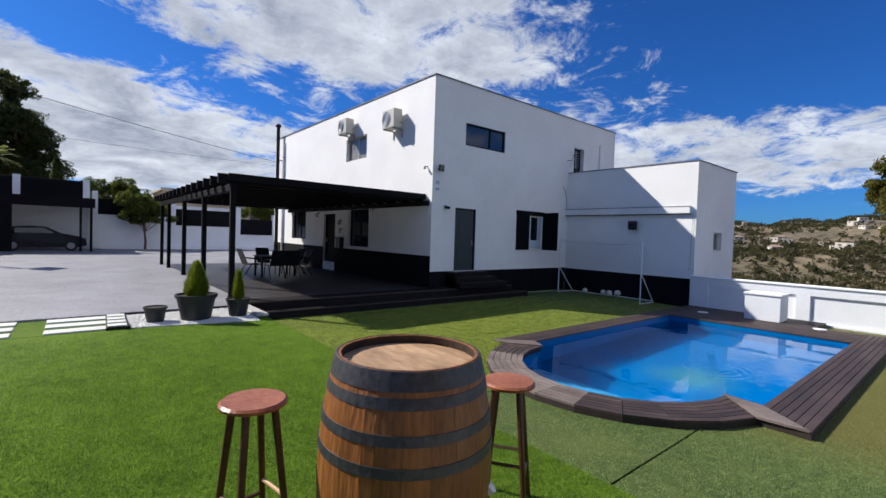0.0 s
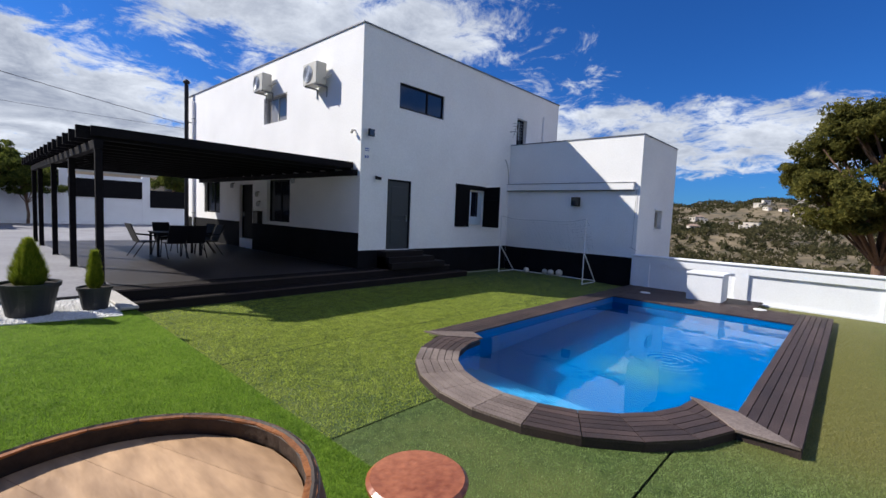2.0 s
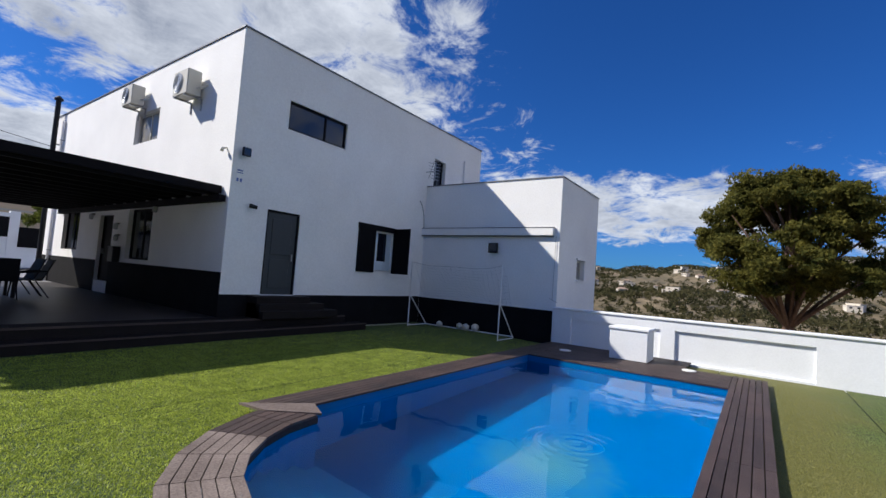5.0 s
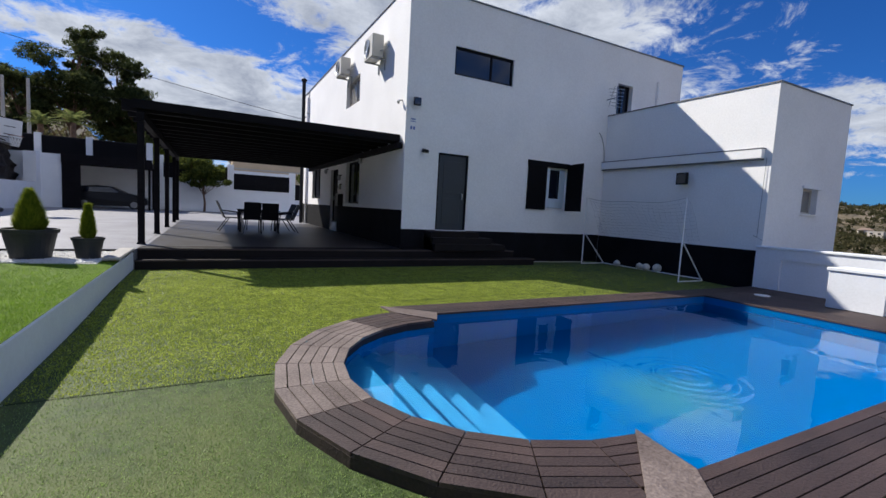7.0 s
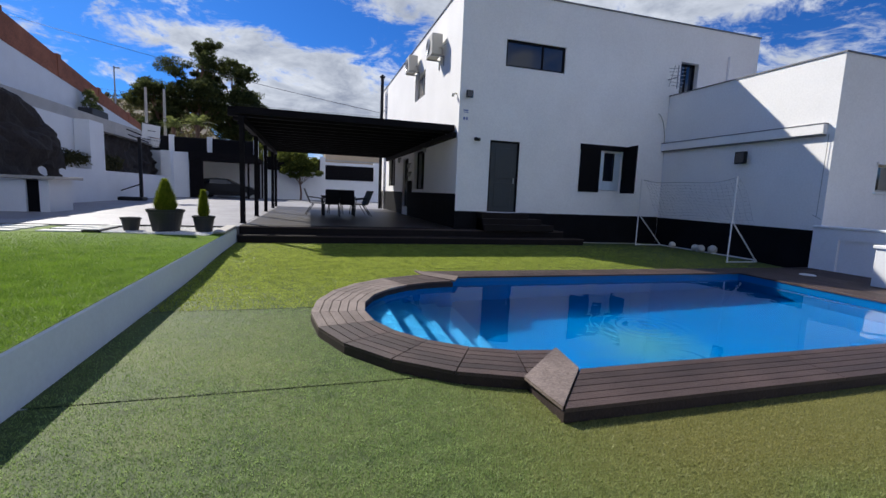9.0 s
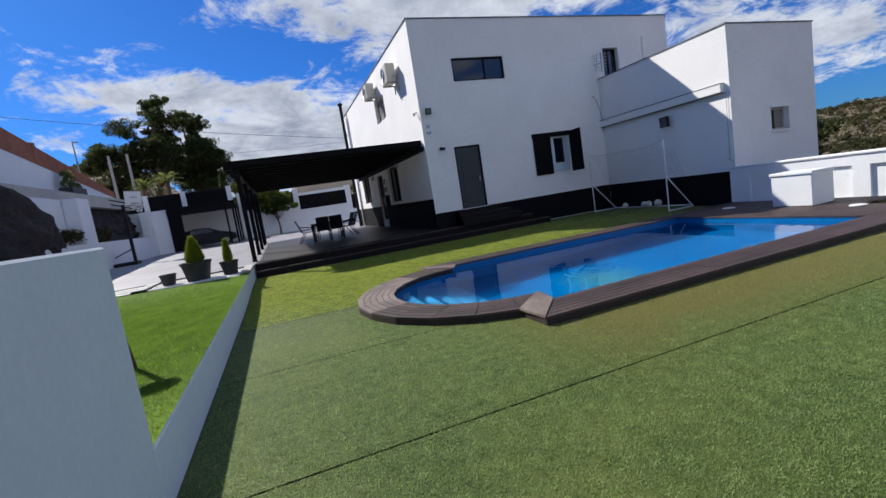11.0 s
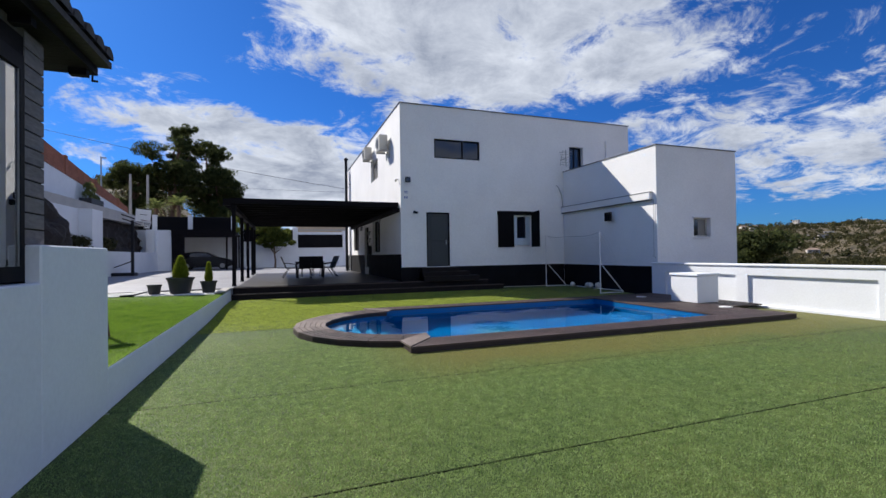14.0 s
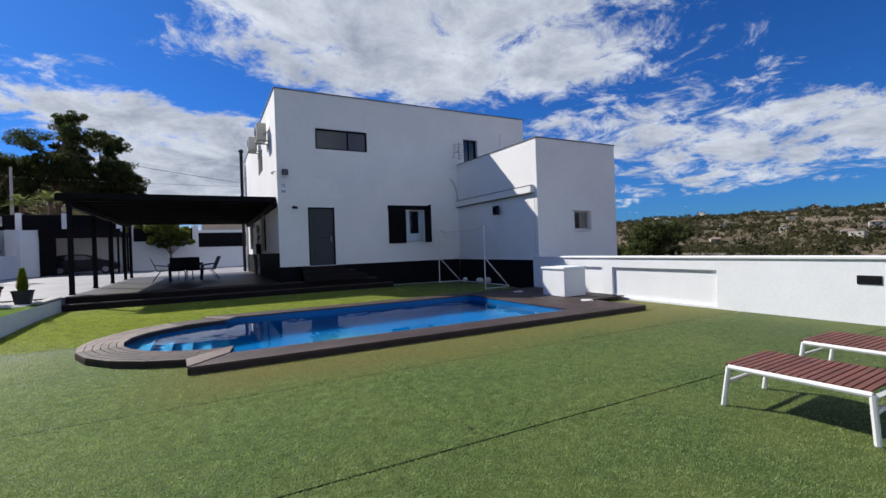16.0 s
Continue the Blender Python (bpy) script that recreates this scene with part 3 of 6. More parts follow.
part("coping", boxes((-0.035, -12.8, 1.02, 0.31, 6.08, 1.075)), WHITE_WALL, wall, bevel=0.012)
vent = thing("wall_vent", (EX - 0.002, -2.02, 0.7), "small black slotted vent set in the white wall", "vent")
part("frame", boxes((-0.012, -0.15, -0.07, 0.01, 0.15, 0.07)), DARK_METAL, vent, bevel=0.004)
for k in range(4):
    part("slat", boxes((-0.022, -0.13, -0.052 + k * 0.028, -0.012, 0.13, -0.04 + k * 0.028)), DARK_METAL, vent)
cabinet = thing("pump_cabinet", (14.32, 3.34, DECK_Z + 0.002), "white rendered pool pump cabinet beside the boundary wall", "cabinet")
part("body", boxes((0, 0, 0, 0.72, 0.82, 0.68)), WHITE_WALL, cabinet, bevel=0.01)
part("lid", boxes((-0.03, -0.03, 0.68, 0.75, 0.85, 0.74)), WHITE_WALL, cabinet, bevel=0.01)
tagged(part("wall_south", boxes((2.96, -12.85, -2.3, 15.9, -12.6, 1.06)), WHITE_WALL), "white boundary wall", "wall", kind="structure")

# ---- swimming pool ----
pool = thing("swimming_pool", (0, 0, 0), "blue lined pool with a rounded step end, full of clear water", "pool", kind="structure")
N = 24
arc = [(POOL_C[0] + POOL_R * math.cos(a), POOL_C[1] + POOL_R * math.sin(a)) for a in [math.pi / 2 + math.pi * k / N for k in range(N + 1)]]
outline = [(PX0, PY0), (PX1, PY0), (PX1, PY1), (PX0, PY1)] + arc
floor_z = -1.0
bm = bmesh.new()
hi, lo = [bm.verts.new((x, y, DECK_Z - 0.03)) for x, y in outline], [bm.verts.new((x, y, floor_z)) for x, y in outline]
for i in range(len(outline)):
    j = (i + 1) % len(outline)
    bm.faces.new((hi[i], hi[j], lo[j], lo[i]))
bm.faces.new(lo)
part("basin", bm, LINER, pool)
bm = bmesh.new()
bm.faces.new([bm.verts.new((x, y, 0.01)) for x, y in outline])
water = part("water", bm, WATER, pool, "clear still water with faint ripples")
if water.data.polygons[0].normal.z < 0:
    water.data.flip_normals()
water.visible_shadow = False
for k in range(5):
    x1 = 5.62 + 0.29 * k
    half = math.sqrt(max(0.05, POOL_R ** 2 - (POOL_C[0] - min(x1, POOL_C[0])) ** 2))
    pts = [(x1, POOL_C[1] - half + 0.01), (x1, POOL_C[1] + half - 0.01)]
    a1 = math.pi - math.asin(min(1, half / POOL_R)) if x1 < POOL_C[0] else math.pi / 2
    pts += [(POOL_C[0] + (POOL_R - 0.01) * math.cos(a1 + (2 * math.pi - 2 * a1) * s / 14), POOL_C[1] + (POOL_R - 0.01) * math.sin(a1 + (2 * math.pi - 2 * a1) * s / 14)) for s in range(1, 14)]
    bm = bmesh.new()
    prism(bm, pts, floor_z + 0.002 * k, -0.14 - 0.2 * k)
    part("pool_step", bm, STEP_LINER, pool)
for x, y in ((14.2, 2.5), (14.3, 5.2)):
    lid = thing("skimmer_lid", (x, y, DECK_Z + 0.002), "round white plastic skimmer lid in the decking", "lid", "skimmer lids")
    bm = bmesh.new()
    lathe(bm, [(0.14, 0), (0.14, 0.012), (0.12, 0.02), (0.03, 0.022)], 20)
    part("cover", bm, WHEEL_WHITE, lid, smooth=False)

# ---- house ----
HX0, HX1, HY0, HY1, HZ = 8.67, 19.42, 11.15, 25.3, 7.16
house = thing("house", (0, 0, 0), "two-storey white rendered house with black painted base", "house")
S_HOLES = [(9.67, 10.62, 0.96, 3.05), (10.02, 11.95, 5.16, 5.91), (13.43, 14.28, 1.70, 3.0), (16.21, 16.92, 4.98, 6.02)]
W_HOLES = [(15.35, 17.03, 5.04, 5.96), (15.05, 16.72, 1.57, 3.05), (17.9, 19.05, 0.8, 2.92), (21.1, 22.9, 1.74, 3.2)]
bm = bmesh.new()
pierced(bm, "y", HY0, 0.28, HX0, HX1, -0.4, HZ, S_HOLES)
part("wall", bm, WHITE, house, "white rendered garden front")
bm = bmesh.new()
pierced(bm, "x", HX0, 0.28, HY0 + 0.28, HY1, -0.4, HZ, W_HOLES)
part("wall", bm, WHITE, house, "white rendered terrace front")
part("wall", boxes((HX0, HY1, -0.4, HX1, HY1 + 0.28, HZ)), WHITE, house)
part("wall", boxes((HX1 - 0.28, HY0 + 0.28, -2.3, HX1, HY1, HZ)), WHITE, house)
part("roof", boxes((HX0 + 0.28, HY0 + 0.28, HZ - 0.5, HX1 - 0.28, HY1, HZ - 0.3)), CONCRETE, house)
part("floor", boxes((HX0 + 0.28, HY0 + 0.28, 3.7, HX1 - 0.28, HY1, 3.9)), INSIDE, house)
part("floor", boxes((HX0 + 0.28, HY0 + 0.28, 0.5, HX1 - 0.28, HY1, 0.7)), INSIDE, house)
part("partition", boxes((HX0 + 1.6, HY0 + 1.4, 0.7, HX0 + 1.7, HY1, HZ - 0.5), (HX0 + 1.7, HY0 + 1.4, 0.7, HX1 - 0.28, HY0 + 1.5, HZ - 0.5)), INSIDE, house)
part("parapet_cap", boxes((HX0 - 0.03, HY0 - 0.03, HZ, HX1 + 0.03, HY0 + 0.3, HZ + 0.035), (HX0 - 0.03, HY0 + 0.3, HZ, HX0 + 0.3, HY1 + 0.3, HZ + 0.035), (HX1 - 0.3, HY0 + 0.3, HZ, HX1 + 0.03, HY1 + 0.3, HZ + 0.035)), CAP, house, "thin grey metal flashing")
bm = bmesh.new()
pierced(bm, "y", HY0 - 0.012, 0.0125, HX0 - 0.012, 15.85, -0.4, 0.955, [(9.66, 10.63, 0.94, 3)])
part("plinth", bm, BLACK_WALL, house, "black painted base")
bm = bmesh.new()
pierced(bm, "x", HX0 - 0.012, 0.0125, HY0, HY1 + 0.28, -0.4, 1.45, [(17.88, 19.07, 0.44, 3)])
part("plinth", bm, BLACK_WALL, house, "black painted base")
part("drainpipe", boxes((18.1, HY0 - 0.09, 4.9, 18.18, HY0 - 0.001, 6.4)), WHITE, house, bevel=0.01)


def leaf_door(axis, u0, u1, z0, z1, at, name="door", paint=None, label="slate grey panelled door, shut"):
    """A panelled door with its frame, set back in the wall."""
    def put(*r):
        return boxes(*[(a, at + b, c, d, at + e, f) if axis == "y" else (at + b, a, c, at + e, d, f) for a, b, c, d, e, f in r])
    d = part(name, put((u0 + 0.05, 0.03, z0, u1 - 0.05, 0.075, z1 - 0.05)), paint or DOOR, house, label)
    part("frame", put((u0, 0.0, z0, u0 + 0.05, 0.1, z1), (u1 - 0.05, 0.0, z0, u1, 0.1, z1), (u0 + 0.05, 0.0, z1 - 0.05, u1 - 0.05, 0.1, z1)), FRAME, d)
    zm = z0 + (z1 - z0) * 0.45
    for za, zb in ((z0 + 0.16, zm - 0.06), (zm + 0.06, z1 - 0.2)):
        part("panel", put((u0 + 0.2, 0.016, za, u1 - 0.2, 0.03, zb)), paint or DOOR, d, bevel=0.005)
    part("handle", put((u1 - 0.16, -0.03, zm - 0.09, u1 - 0.13, 0.03, zm + 0.09)), GREY, d, "metal handle", bevel=0.006)
    part("threshold", put((u0, -0.02, z0 - 0.03, u1, 0.2, z0)), CONCRETE, d)
    return d


def window(axis, u0, u1, z0, z1, at, pane_mat, bars=(0.5,), colour=FRAME, label="black framed window"):
    def put(*r):
        return boxes(*[(a, at + b, c, d, at + e, f) if axis == "y" else (at + b, a, c, at + e, d, f) for a, b, c, d, e, f in r])
    t = 0.055
    w = part("window", put((u0, 0, z0, u1, 0.07, z0 + t), (u0, 0, z1 - t, u1, 0.07, z1), (u0, 0, z0 + t, u0 + t, 0.07, z1 - t), (u1 - t, 0, z0 + t, u1, 0.07, z1 - t)), colour, house, label)
    cuts = [u0 + t, *[u0 + (u1 - u0) * b for b in bars], u1 - t]
    for b in cuts[1:-1]:
        part("mullion", put((b - 0.025, 0.005, z0 + t, b + 0.025, 0.065, z1 - t)), colour, w)
    for a, b in zip(cuts, cuts[1:]):
        part("pane", put((a + 0.005, 0.03, z0 + t, b - 0.005, 0.04, z1 - t)), pane_mat, w)
    part("sill", put((u0 - 0.04, -0.06, z0 - 0.04, u1 + 0.04, 0.1, z0)), WHITE, w)
    return w


leaf_door("y", 9.67, 10.62, 0.96, 3.05, HY0 + 0.03)
# A black leaf stands in for the dark inside of the open doorway
leaf_door("x", 17.9, 19.05, 0.8, 2.92, HX0 + 0.1, paint=SHUTTER, label="open terrace doorway, its dark inside painted as a black door leaf")
window("y", 10.02, 11.95, 5.16, 5.91, HY0 + 0.05, DARK_GLASS, (0.62,))
window("y", 16.21, 16.92, 4.98, 6.02, HY0 + 0.16, DARK_GLASS, (0.5,))
window("y", 13.43, 14.28, 1.70, 3.0, HY0 + 0.08, DARK_GLASS, (), WHITE, "white framed window with a half-drawn curtain")
window("x", 15.35, 17.03, 5.04, 5.96, HX0 + 0.12, GREY_GLASS, (0.5,), PLASTIC, "white framed window with a lowered blind")
window("x", 15.05, 16.72, 1.57, 3.05, HX0 + 0.12, DARK_GLASS)
window("x", 21.1, 22.9, 1.74, 3.2, HX0 + 0.12, DARK_GLASS)
part("curtain", boxes((13.48, HY0 + 0.055, 1.76, 13.62, HY0 + 0.075, 2.94), (14.02, HY0 + 0.055, 1.76, 14.23, HY0 + 0.075, 2.94), (13.62, HY0 + 0.055, 1.76, 14.02, HY0 + 0.075, 2.05)), CURTAIN, house, "pale curtain")


def shutter(x0, y0, x1, y1, label):
    """A black louvred shutter leaf from the hinge to its free edge."""
    d = Vector((x1 - x0, y1 - y0, 0))
    w = d.length
    s = part("shutter", boxes((0, -0.02, 1.68, 0.06, 0.02, 3.13), (w - 0.06, -0.02, 1.68, w, 0.02, 3.13), (0.06, -0.02, 1.68, w - 0.06, 0.02, 1.76), (0.06, -0.02, 3.05, w - 0.06, 0.02, 3.13), (0.06, -0.006, 1.76, w - 0.06, 0.006, 3.05)), SHUTTER, house, label)
    s.matrix_basis = pose(x0, y0, 0, 0, 0, math.degrees(math.atan2(d.y, d.x)))
    for k in range(16):
        part("slat", boxes((0.06, -0.017, 1.78 + 0.08 * k, w - 0.06, 0.017, 1.835 + 0.08 * k)), SHUTTER, s)


shutter(13.43, HY0 - 0.025, 12.71, HY0 - 0.025, "black louvred shutter folded flat on the wall")
shutter(14.28, HY0 - 0.02, 14.14, 10.33, "black louvred shutter standing open")
part("shutter_box", boxes((12.69, HY0 - 0.05, 3.0, 14.32, HY0 - 0.001, 3.16)), SHUTTER, house)

hose = thing("garden_hose", (0, 0, 0), "thin white hose lying along the foot of the house", "hose")
bm = bmesh.new()
pts = [Vector((12.55 + 0.24 * k, 10.95 - 0.02 * k + 0.03 * math.sin(k), 0.085)) for k in range(11)]
for a, b in zip(pts, pts[1:]):
    rod(bm, a, b, 0.011, 6)
part("tube", bm, PLASTIC, hose)
pipe = thing("drainpipe", (8.6, 24.15, TERRACE), "white drainpipe on the terrace front of the house", "pipe")
bm = bmesh.new()
lathe(bm, [(0.05, 0), (0.05, 6.4)], 12)
part("pipe", bm, WHITE, pipe)
for z in (1.2, 3.6, 5.6):
    part("clip", boxes((-0.055, -0.065, z, 0.07, 0.065, z + 0.03)), GREY, pipe)

# lower wing
AX0, AX1, AY0, AZ = 15.87, 19.45, 6.10, 4.88
wing = thing("house_wing", (0, 0, 0), "lower white rendered wing with a flat parapet roof", "house")
bm = bmesh.new()
pierced(bm, "y", AY0, 0.28, AX0, AX1, -2.3, AZ, [(17.45, 18.22, 1.9, 2.54)])
part("wall", bm, WHITE, wing)
part("wall", boxes((AX0, AY0 + 0.28, -0.4, AX0 + 0.28, HY0 - 0.001, AZ)), WHITE, wing)
part("wall", boxes((AX1 - 0.28, AY0 + 0.28, -2.3, AX1, HY0 - 0.001, AZ)), WHITE, wing)
part("roof", boxes((AX0 + 0.28, AY0 + 0.28, AZ - 0.4, AX1 - 0.28, HY0 - 0.001, AZ - 0.25)), CONCRETE, wing)
part("parapet_cap", boxes((AX0 - 0.025, AY0 - 0.025, AZ, AX1 + 0.025, AY0 + 0.3, AZ + 0.03), (AX0 - 0.025, AY0 + 0.3, AZ, AX0 + 0.3, HY0 - 0.002, AZ + 0.03)), CAP, wing, "thin grey metal flashing")
part("ledge", boxes((AX0 - 0.13, 6.26, 3.13, AX0 - 0.001, HY0 - 0.002, 3.36)), WHITE, wing, "projecting white string course", bevel=0.012)
# Grey strip added for the shadow line under the ledge
part("drip_edge", boxes((AX0 - 0.1, 6.27, 3.095, AX0 - 0.001, HY0 - 0.002, 3.13)), CAP, wing)
part("ledge_flashing", boxes((AX0 - 0.14, 6.25, 3.36, AX0 - 0.001, HY0 - 0.002, 3.378)), CAP, wing)
part("plinth", boxes((AX0 - 0.012, AY0 + 0.1, -0.4, AX0 - 0.0005, HY0 - 0.013, 0.94)), BLACK_WALL, wing, "black painted base")
w = part("window", boxes((17.45, AY0 + 0.14, 1.9, 18.22, AY0 + 0.2, 1.95), (17.45, AY0 + 0.14, 2.49, 18.22, AY0 + 0.2, 2.54), (17.45, AY0 + 0.14, 1.95, 17.5, AY0 + 0.2, 2.49), (18.17, AY0 + 0.14, 1.95, 18.22, AY0 + 0.2, 2.49)), PLASTIC, wing, "small deep-set window")
part("pane", boxes((17.5, AY0 + 0.16, 1.95, 17.82, AY0 + 0.175, 2.49)), DARK_GLASS, w)
part("pane", boxes((17.82, AY0 + 0.17, 1.95, 18.17, AY0 + 0.185, 2.49)), GREY_GLASS, w)
part("lintel", boxes((17.38, AY0 - 0.05, 2.54, 18.34, AY0 - 0.001, 2.6)), WHITE, w)
part("sill", boxes((17.4, AY0 - 0.05, 1.86, 18.27, AY0 + 0.1, 1.9)), WHITE, w)
cable = bmesh.new()
for a, b in (((15.84, 6.3, 1.3), (15.84, 6.14, 1.22)), ((15.84, 6.14, 1.22), (15.7, 6.02, 1.2)), ((15.84, 6.22, 1.25), (15.84, 6.2, 3.13))):
    rod(cable, a, b, 0.006, 6)
part("cable", cable, GREY, wing, "thin grey cable")

# ---- pergola ----
pergola = thing("pergola", (0, 0, 0), "black timber pergola on square posts against the house", "pergola")
POSTS = (11.58, 14.67, 17.8, 21.1, 23.0)
for y in POSTS:
    p = part("post", boxes((-0.06, -0.06, 0, 0.06, 0.06, 3.02 - TERRACE)), TIMBER, pergola, bevel=0.006, at=(2.93, y, TERRACE))
    part("post_shoe", boxes((-0.075, -0.075, 0.0, 0.075, 0.075, 0.03)), DARK_METAL, p)
part("beam", boxes((2.86, 11.5, 3.02, 3.00, 23.1, 3.19)), TIMBER, pergola, bevel=0.006)
part("ledger", boxes((8.5, 11.25, 3.05, 8.655, 23.1, 3.2)), TIMBER, pergola, bevel=0.006)
for k in range(15):
    y = 11.62 + k * 0.8
    part("rafter", boxes((2.6, y - 0.045, 3.19, 8.655, y + 0.045, 3.34)), TIMBER, pergola)
    part("rafter_end", boxes((2.6, y - 0.05, 3.341, 2.95, y + 0.05, 3.42)), TIMBER, pergola)
for k in range(32):
    x = 2.82 + k * 0.183
    part("slat", boxes((x, 11.5, 3.341, x + 0.172, 23.3, 3.37)), TIMBER, pergola)
part("fascia", boxes((2.80, 11.46, 3.25, 8.655, 11.499, 3.43)), TIMBER, pergola)

# ---- wall fixtures of the house ----
def air_conditioner(y0, y1, z0, z1):
    w, h, d = y1 - y0, z1 - z0, 0.34
    a = thing("air_conditioner", (HX0 - 0.1, (y0 + y1) / 2, z0), "off-white outdoor air-conditioning unit on wall brackets", "air conditioner", "outdoor units")
    part("casing", boxes((-d, -w / 2, 0, 0, w / 2, h)), PLASTIC, a, bevel=0.015)
    bm = bmesh.new()
    for r in (0.30, 0.22, 0.13):
        for k in range(20):
            a0, a1 = 2 * math.pi * k / 20, 2 * math.pi * (k + 1) / 20
            rod(bm, (-d - 0.012, 0.1 + r * h * 1.3 * math.cos(a0), h / 2 + r * h * 1.3 * math.sin(a0)), (-d - 0.012, 0.1 + r * h * 1.3 * math.cos(a1), h / 2 + r * h * 1.3 * math.sin(a1)), 0.008, 5)
    part("fan_grille", bm, GREY, a, "round grey fan grille")
    bm = bmesh.new()
    lathe(bm, [(0.37 * h, 0), (0.37 * h, 0.006)], 24)
    f = part("fan_recess", bm, GREY, a)
    f.matrix_basis = pose(-d - 0.001, 0.1, h / 2, 0, -90, 0)
    for s in (-1, 1):
        part("bracket", boxes((-d, s * w * 0.36 - 0.02, -0.04, 0.1, s * w * 0.36 + 0.02, 0), (0.07, s * w * 0.36 - 0.02, -0.3, 0.0995, s * w * 0.36 + 0.02, -0.04)), GREY, a)
    bm = bmesh.new()
    rod(bm, (-0.1, -w / 2, h * 0.3), (-0.05, -w / 2 - 0.12, h * 0.3), 0.02)
    rod(bm, (-0.05, -w / 2 - 0.12, h * 0.3), (0.09, -w / 2 - 0.14, h * 0.5), 0.02)
    part("hose", bm, PLASTIC, a)


air_conditioner(12.8, 13.55, 5.74, 6.37)
air_conditioner(16.25, 16.95, 6.08, 6.66)


def wall_lamp(name, at, axis, label, s=0.1):
    f = thing(name, at, label, "lamp" if "lamp" in name else "camera")
    if axis == "y":
        part("arm", boxes((-0.02, -0.1, -0.02, 0.02, 0, 0.02)), DARK_METAL, f)
        h = part("housing", boxes((-s, -0.16, -s, s, -0.1, s)), DARK_METAL, f, bevel=0.01)
        part("lens", boxes((-s * 0.8, -0.165, -s * 0.8, s * 0.8, -0.159, s * 0.8)), DARK_GLASS, h)
    else:
        part("arm", boxes((-0.12, -0.02, -0.02, 0, 0.02, 0.02)), DARK_METAL, f)
        h = part("housing", boxes((-0.2, -s, -s, -0.12, s, s)), DARK_METAL, f, bevel=0.01)
        part("lens", boxes((-0.206, -s * 0.8, -s * 0.8, -0.199, s * 0.8, s * 0.8)), DARK_GLASS, h)
    return f


wall_lamp("flood_lamp", (8.92, HY0, 4.25), "y", "small black flood lamp on the white wall")
wall_lamp("flood_lamp", (AX0, 8.2, 2.72), "x", "black flood lamp on the wing wall", 0.16)


def dome_camera(at, way, colour):
    c = thing("security_camera", at, "small security camera on a wall bracket", "camera", "security cameras")
    w = Vector(way)
    bm = bmesh.new()
    rod(bm, (0, 0, 0), w * 0.12 + Vector((0, 0, -0.02)), 0.02)
    part("bracket", bm, colour, c)
    bm = bmesh.new()
    rod(bm, w * 0.08 + Vector((-0.06, 0.0, -0.05)), w * 0.16 + Vector((0.08, -0.02, -0.07)), 0.045, 10)
    part("housing", bm, colour, c)


dome_camera((9.2, HY0, 3.08), (0, -1, 0), DARK_METAL)
dome_camera((HX0, 11.45, 4.32), (-1, 0, 0), PLASTIC)
sign = thing("house_number_sign", (8.87, HY0, 3.66), "two small blue and white ceramic number tiles", "sign")
for z0, z1 in ((0.06, 0.2), (-0.14, 0.0)):
    part("plate", boxes((-0.09, -0.012, z0, 0.09, -0.0005, z1)), WHITE, sign)
for x0, x1, z0, z1 in ((-0.07, 0.07, 0.09, 0.11), (-0.07, 0.07, 0.14, 0.17), (-0.07, -0.02, -0.11, -0.03), (0.01, 0.06, -0.11, -0.03)):
    part("bar", boxes((x0, -0.015, z0, x1, -0.0125, z1)), BLUE_TILE, sign, "blue character")
antenna = thing("wall_antenna", (15.75, HY0, 5.4), "thin grey aerial on a wall mast", "antenna")
bm = bmesh.new()
rod(bm, (0, 0, 0), (0, -0.4, 0), 0.018)
rod(bm, (0, -0.4, -0.35), (0, -0.4, 0.35), 0.02)
part("mast", bm, GREY, antenna)
bm = bmesh.new()
for k in range(6):
    rod(bm, (-0.22, -0.4 + 0.03 * k, -0.28 + 0.11 * k), (0.22, -0.4 - 0.02 * k, -0.28 + 0.11 * k), 0.009, 5)
rod(bm, (-0.22, -0.3, -0.3), (-0.22, -0.5, 0.3), 0.01, 5)
part("elements", bm, GREY, antenna)
conduit = thing("wall_conduit", (0, 0, 0), "white cable loop on the house wall", "cable")
bm = bmesh.new()
pts = [Vector((15.5 + 0.33 * math.sin(k / 8 * 1.5), HY0 - 0.012, 4.3 - 0.9 * (k / 8) ** 1.6)) for k in range(9)]
for a, b in zip(pts, pts[1:]):
    rod(bm, a, b, 0.014, 6)
part("cable", bm, GREY, conduit)
flue = thing("flue_pipe", (8.45, 24.6, 3.3), "tall black stove flue at the house corner", "chimney")
bm = bmesh.new()
lathe(bm, [(0.09, -2.86), (0.09, 4.4)], 12)
part("pipe", bm, DARK_METAL, flue)
bm = bmesh.new()
lathe(bm, [(0.1, 4.4), (0.15, 4.42), (0.15, 4.5), (0.03, 4.6)], 12)
part("cowl", bm, DARK_METAL, flue)
for z in (0.6, 2.6):
    part("clamp", boxes((0.05, -0.03, z, 0.22, 0.03, z + 0.06)), GREY, flue)
for y, z in ((17.35, 2.55), (17.25, 2.2), (14.7, 3.0), (19.6, 2.9)):
    b = thing("wall_lantern", (HX0, y, z), "small grey wall lantern by the terrace door", "lamp", "wall lanterns")
    part("bracket", boxes((-0.08, -0.02, 0.05, 0, 0.02, 0.09)), DARK_METAL, b)
    bm = bmesh.new()
    lathe(bm, [(0.03, -0.12), (0.06, -0.1), (0.07, 0.02), (0.02, 0.08)], 8, (-0.1, 0))
    part("shade", bm, GREY, b)
grill = thing("letter_box", (HX0, 17.25, 1.45), "black metal box on the wall beside the door", "box")
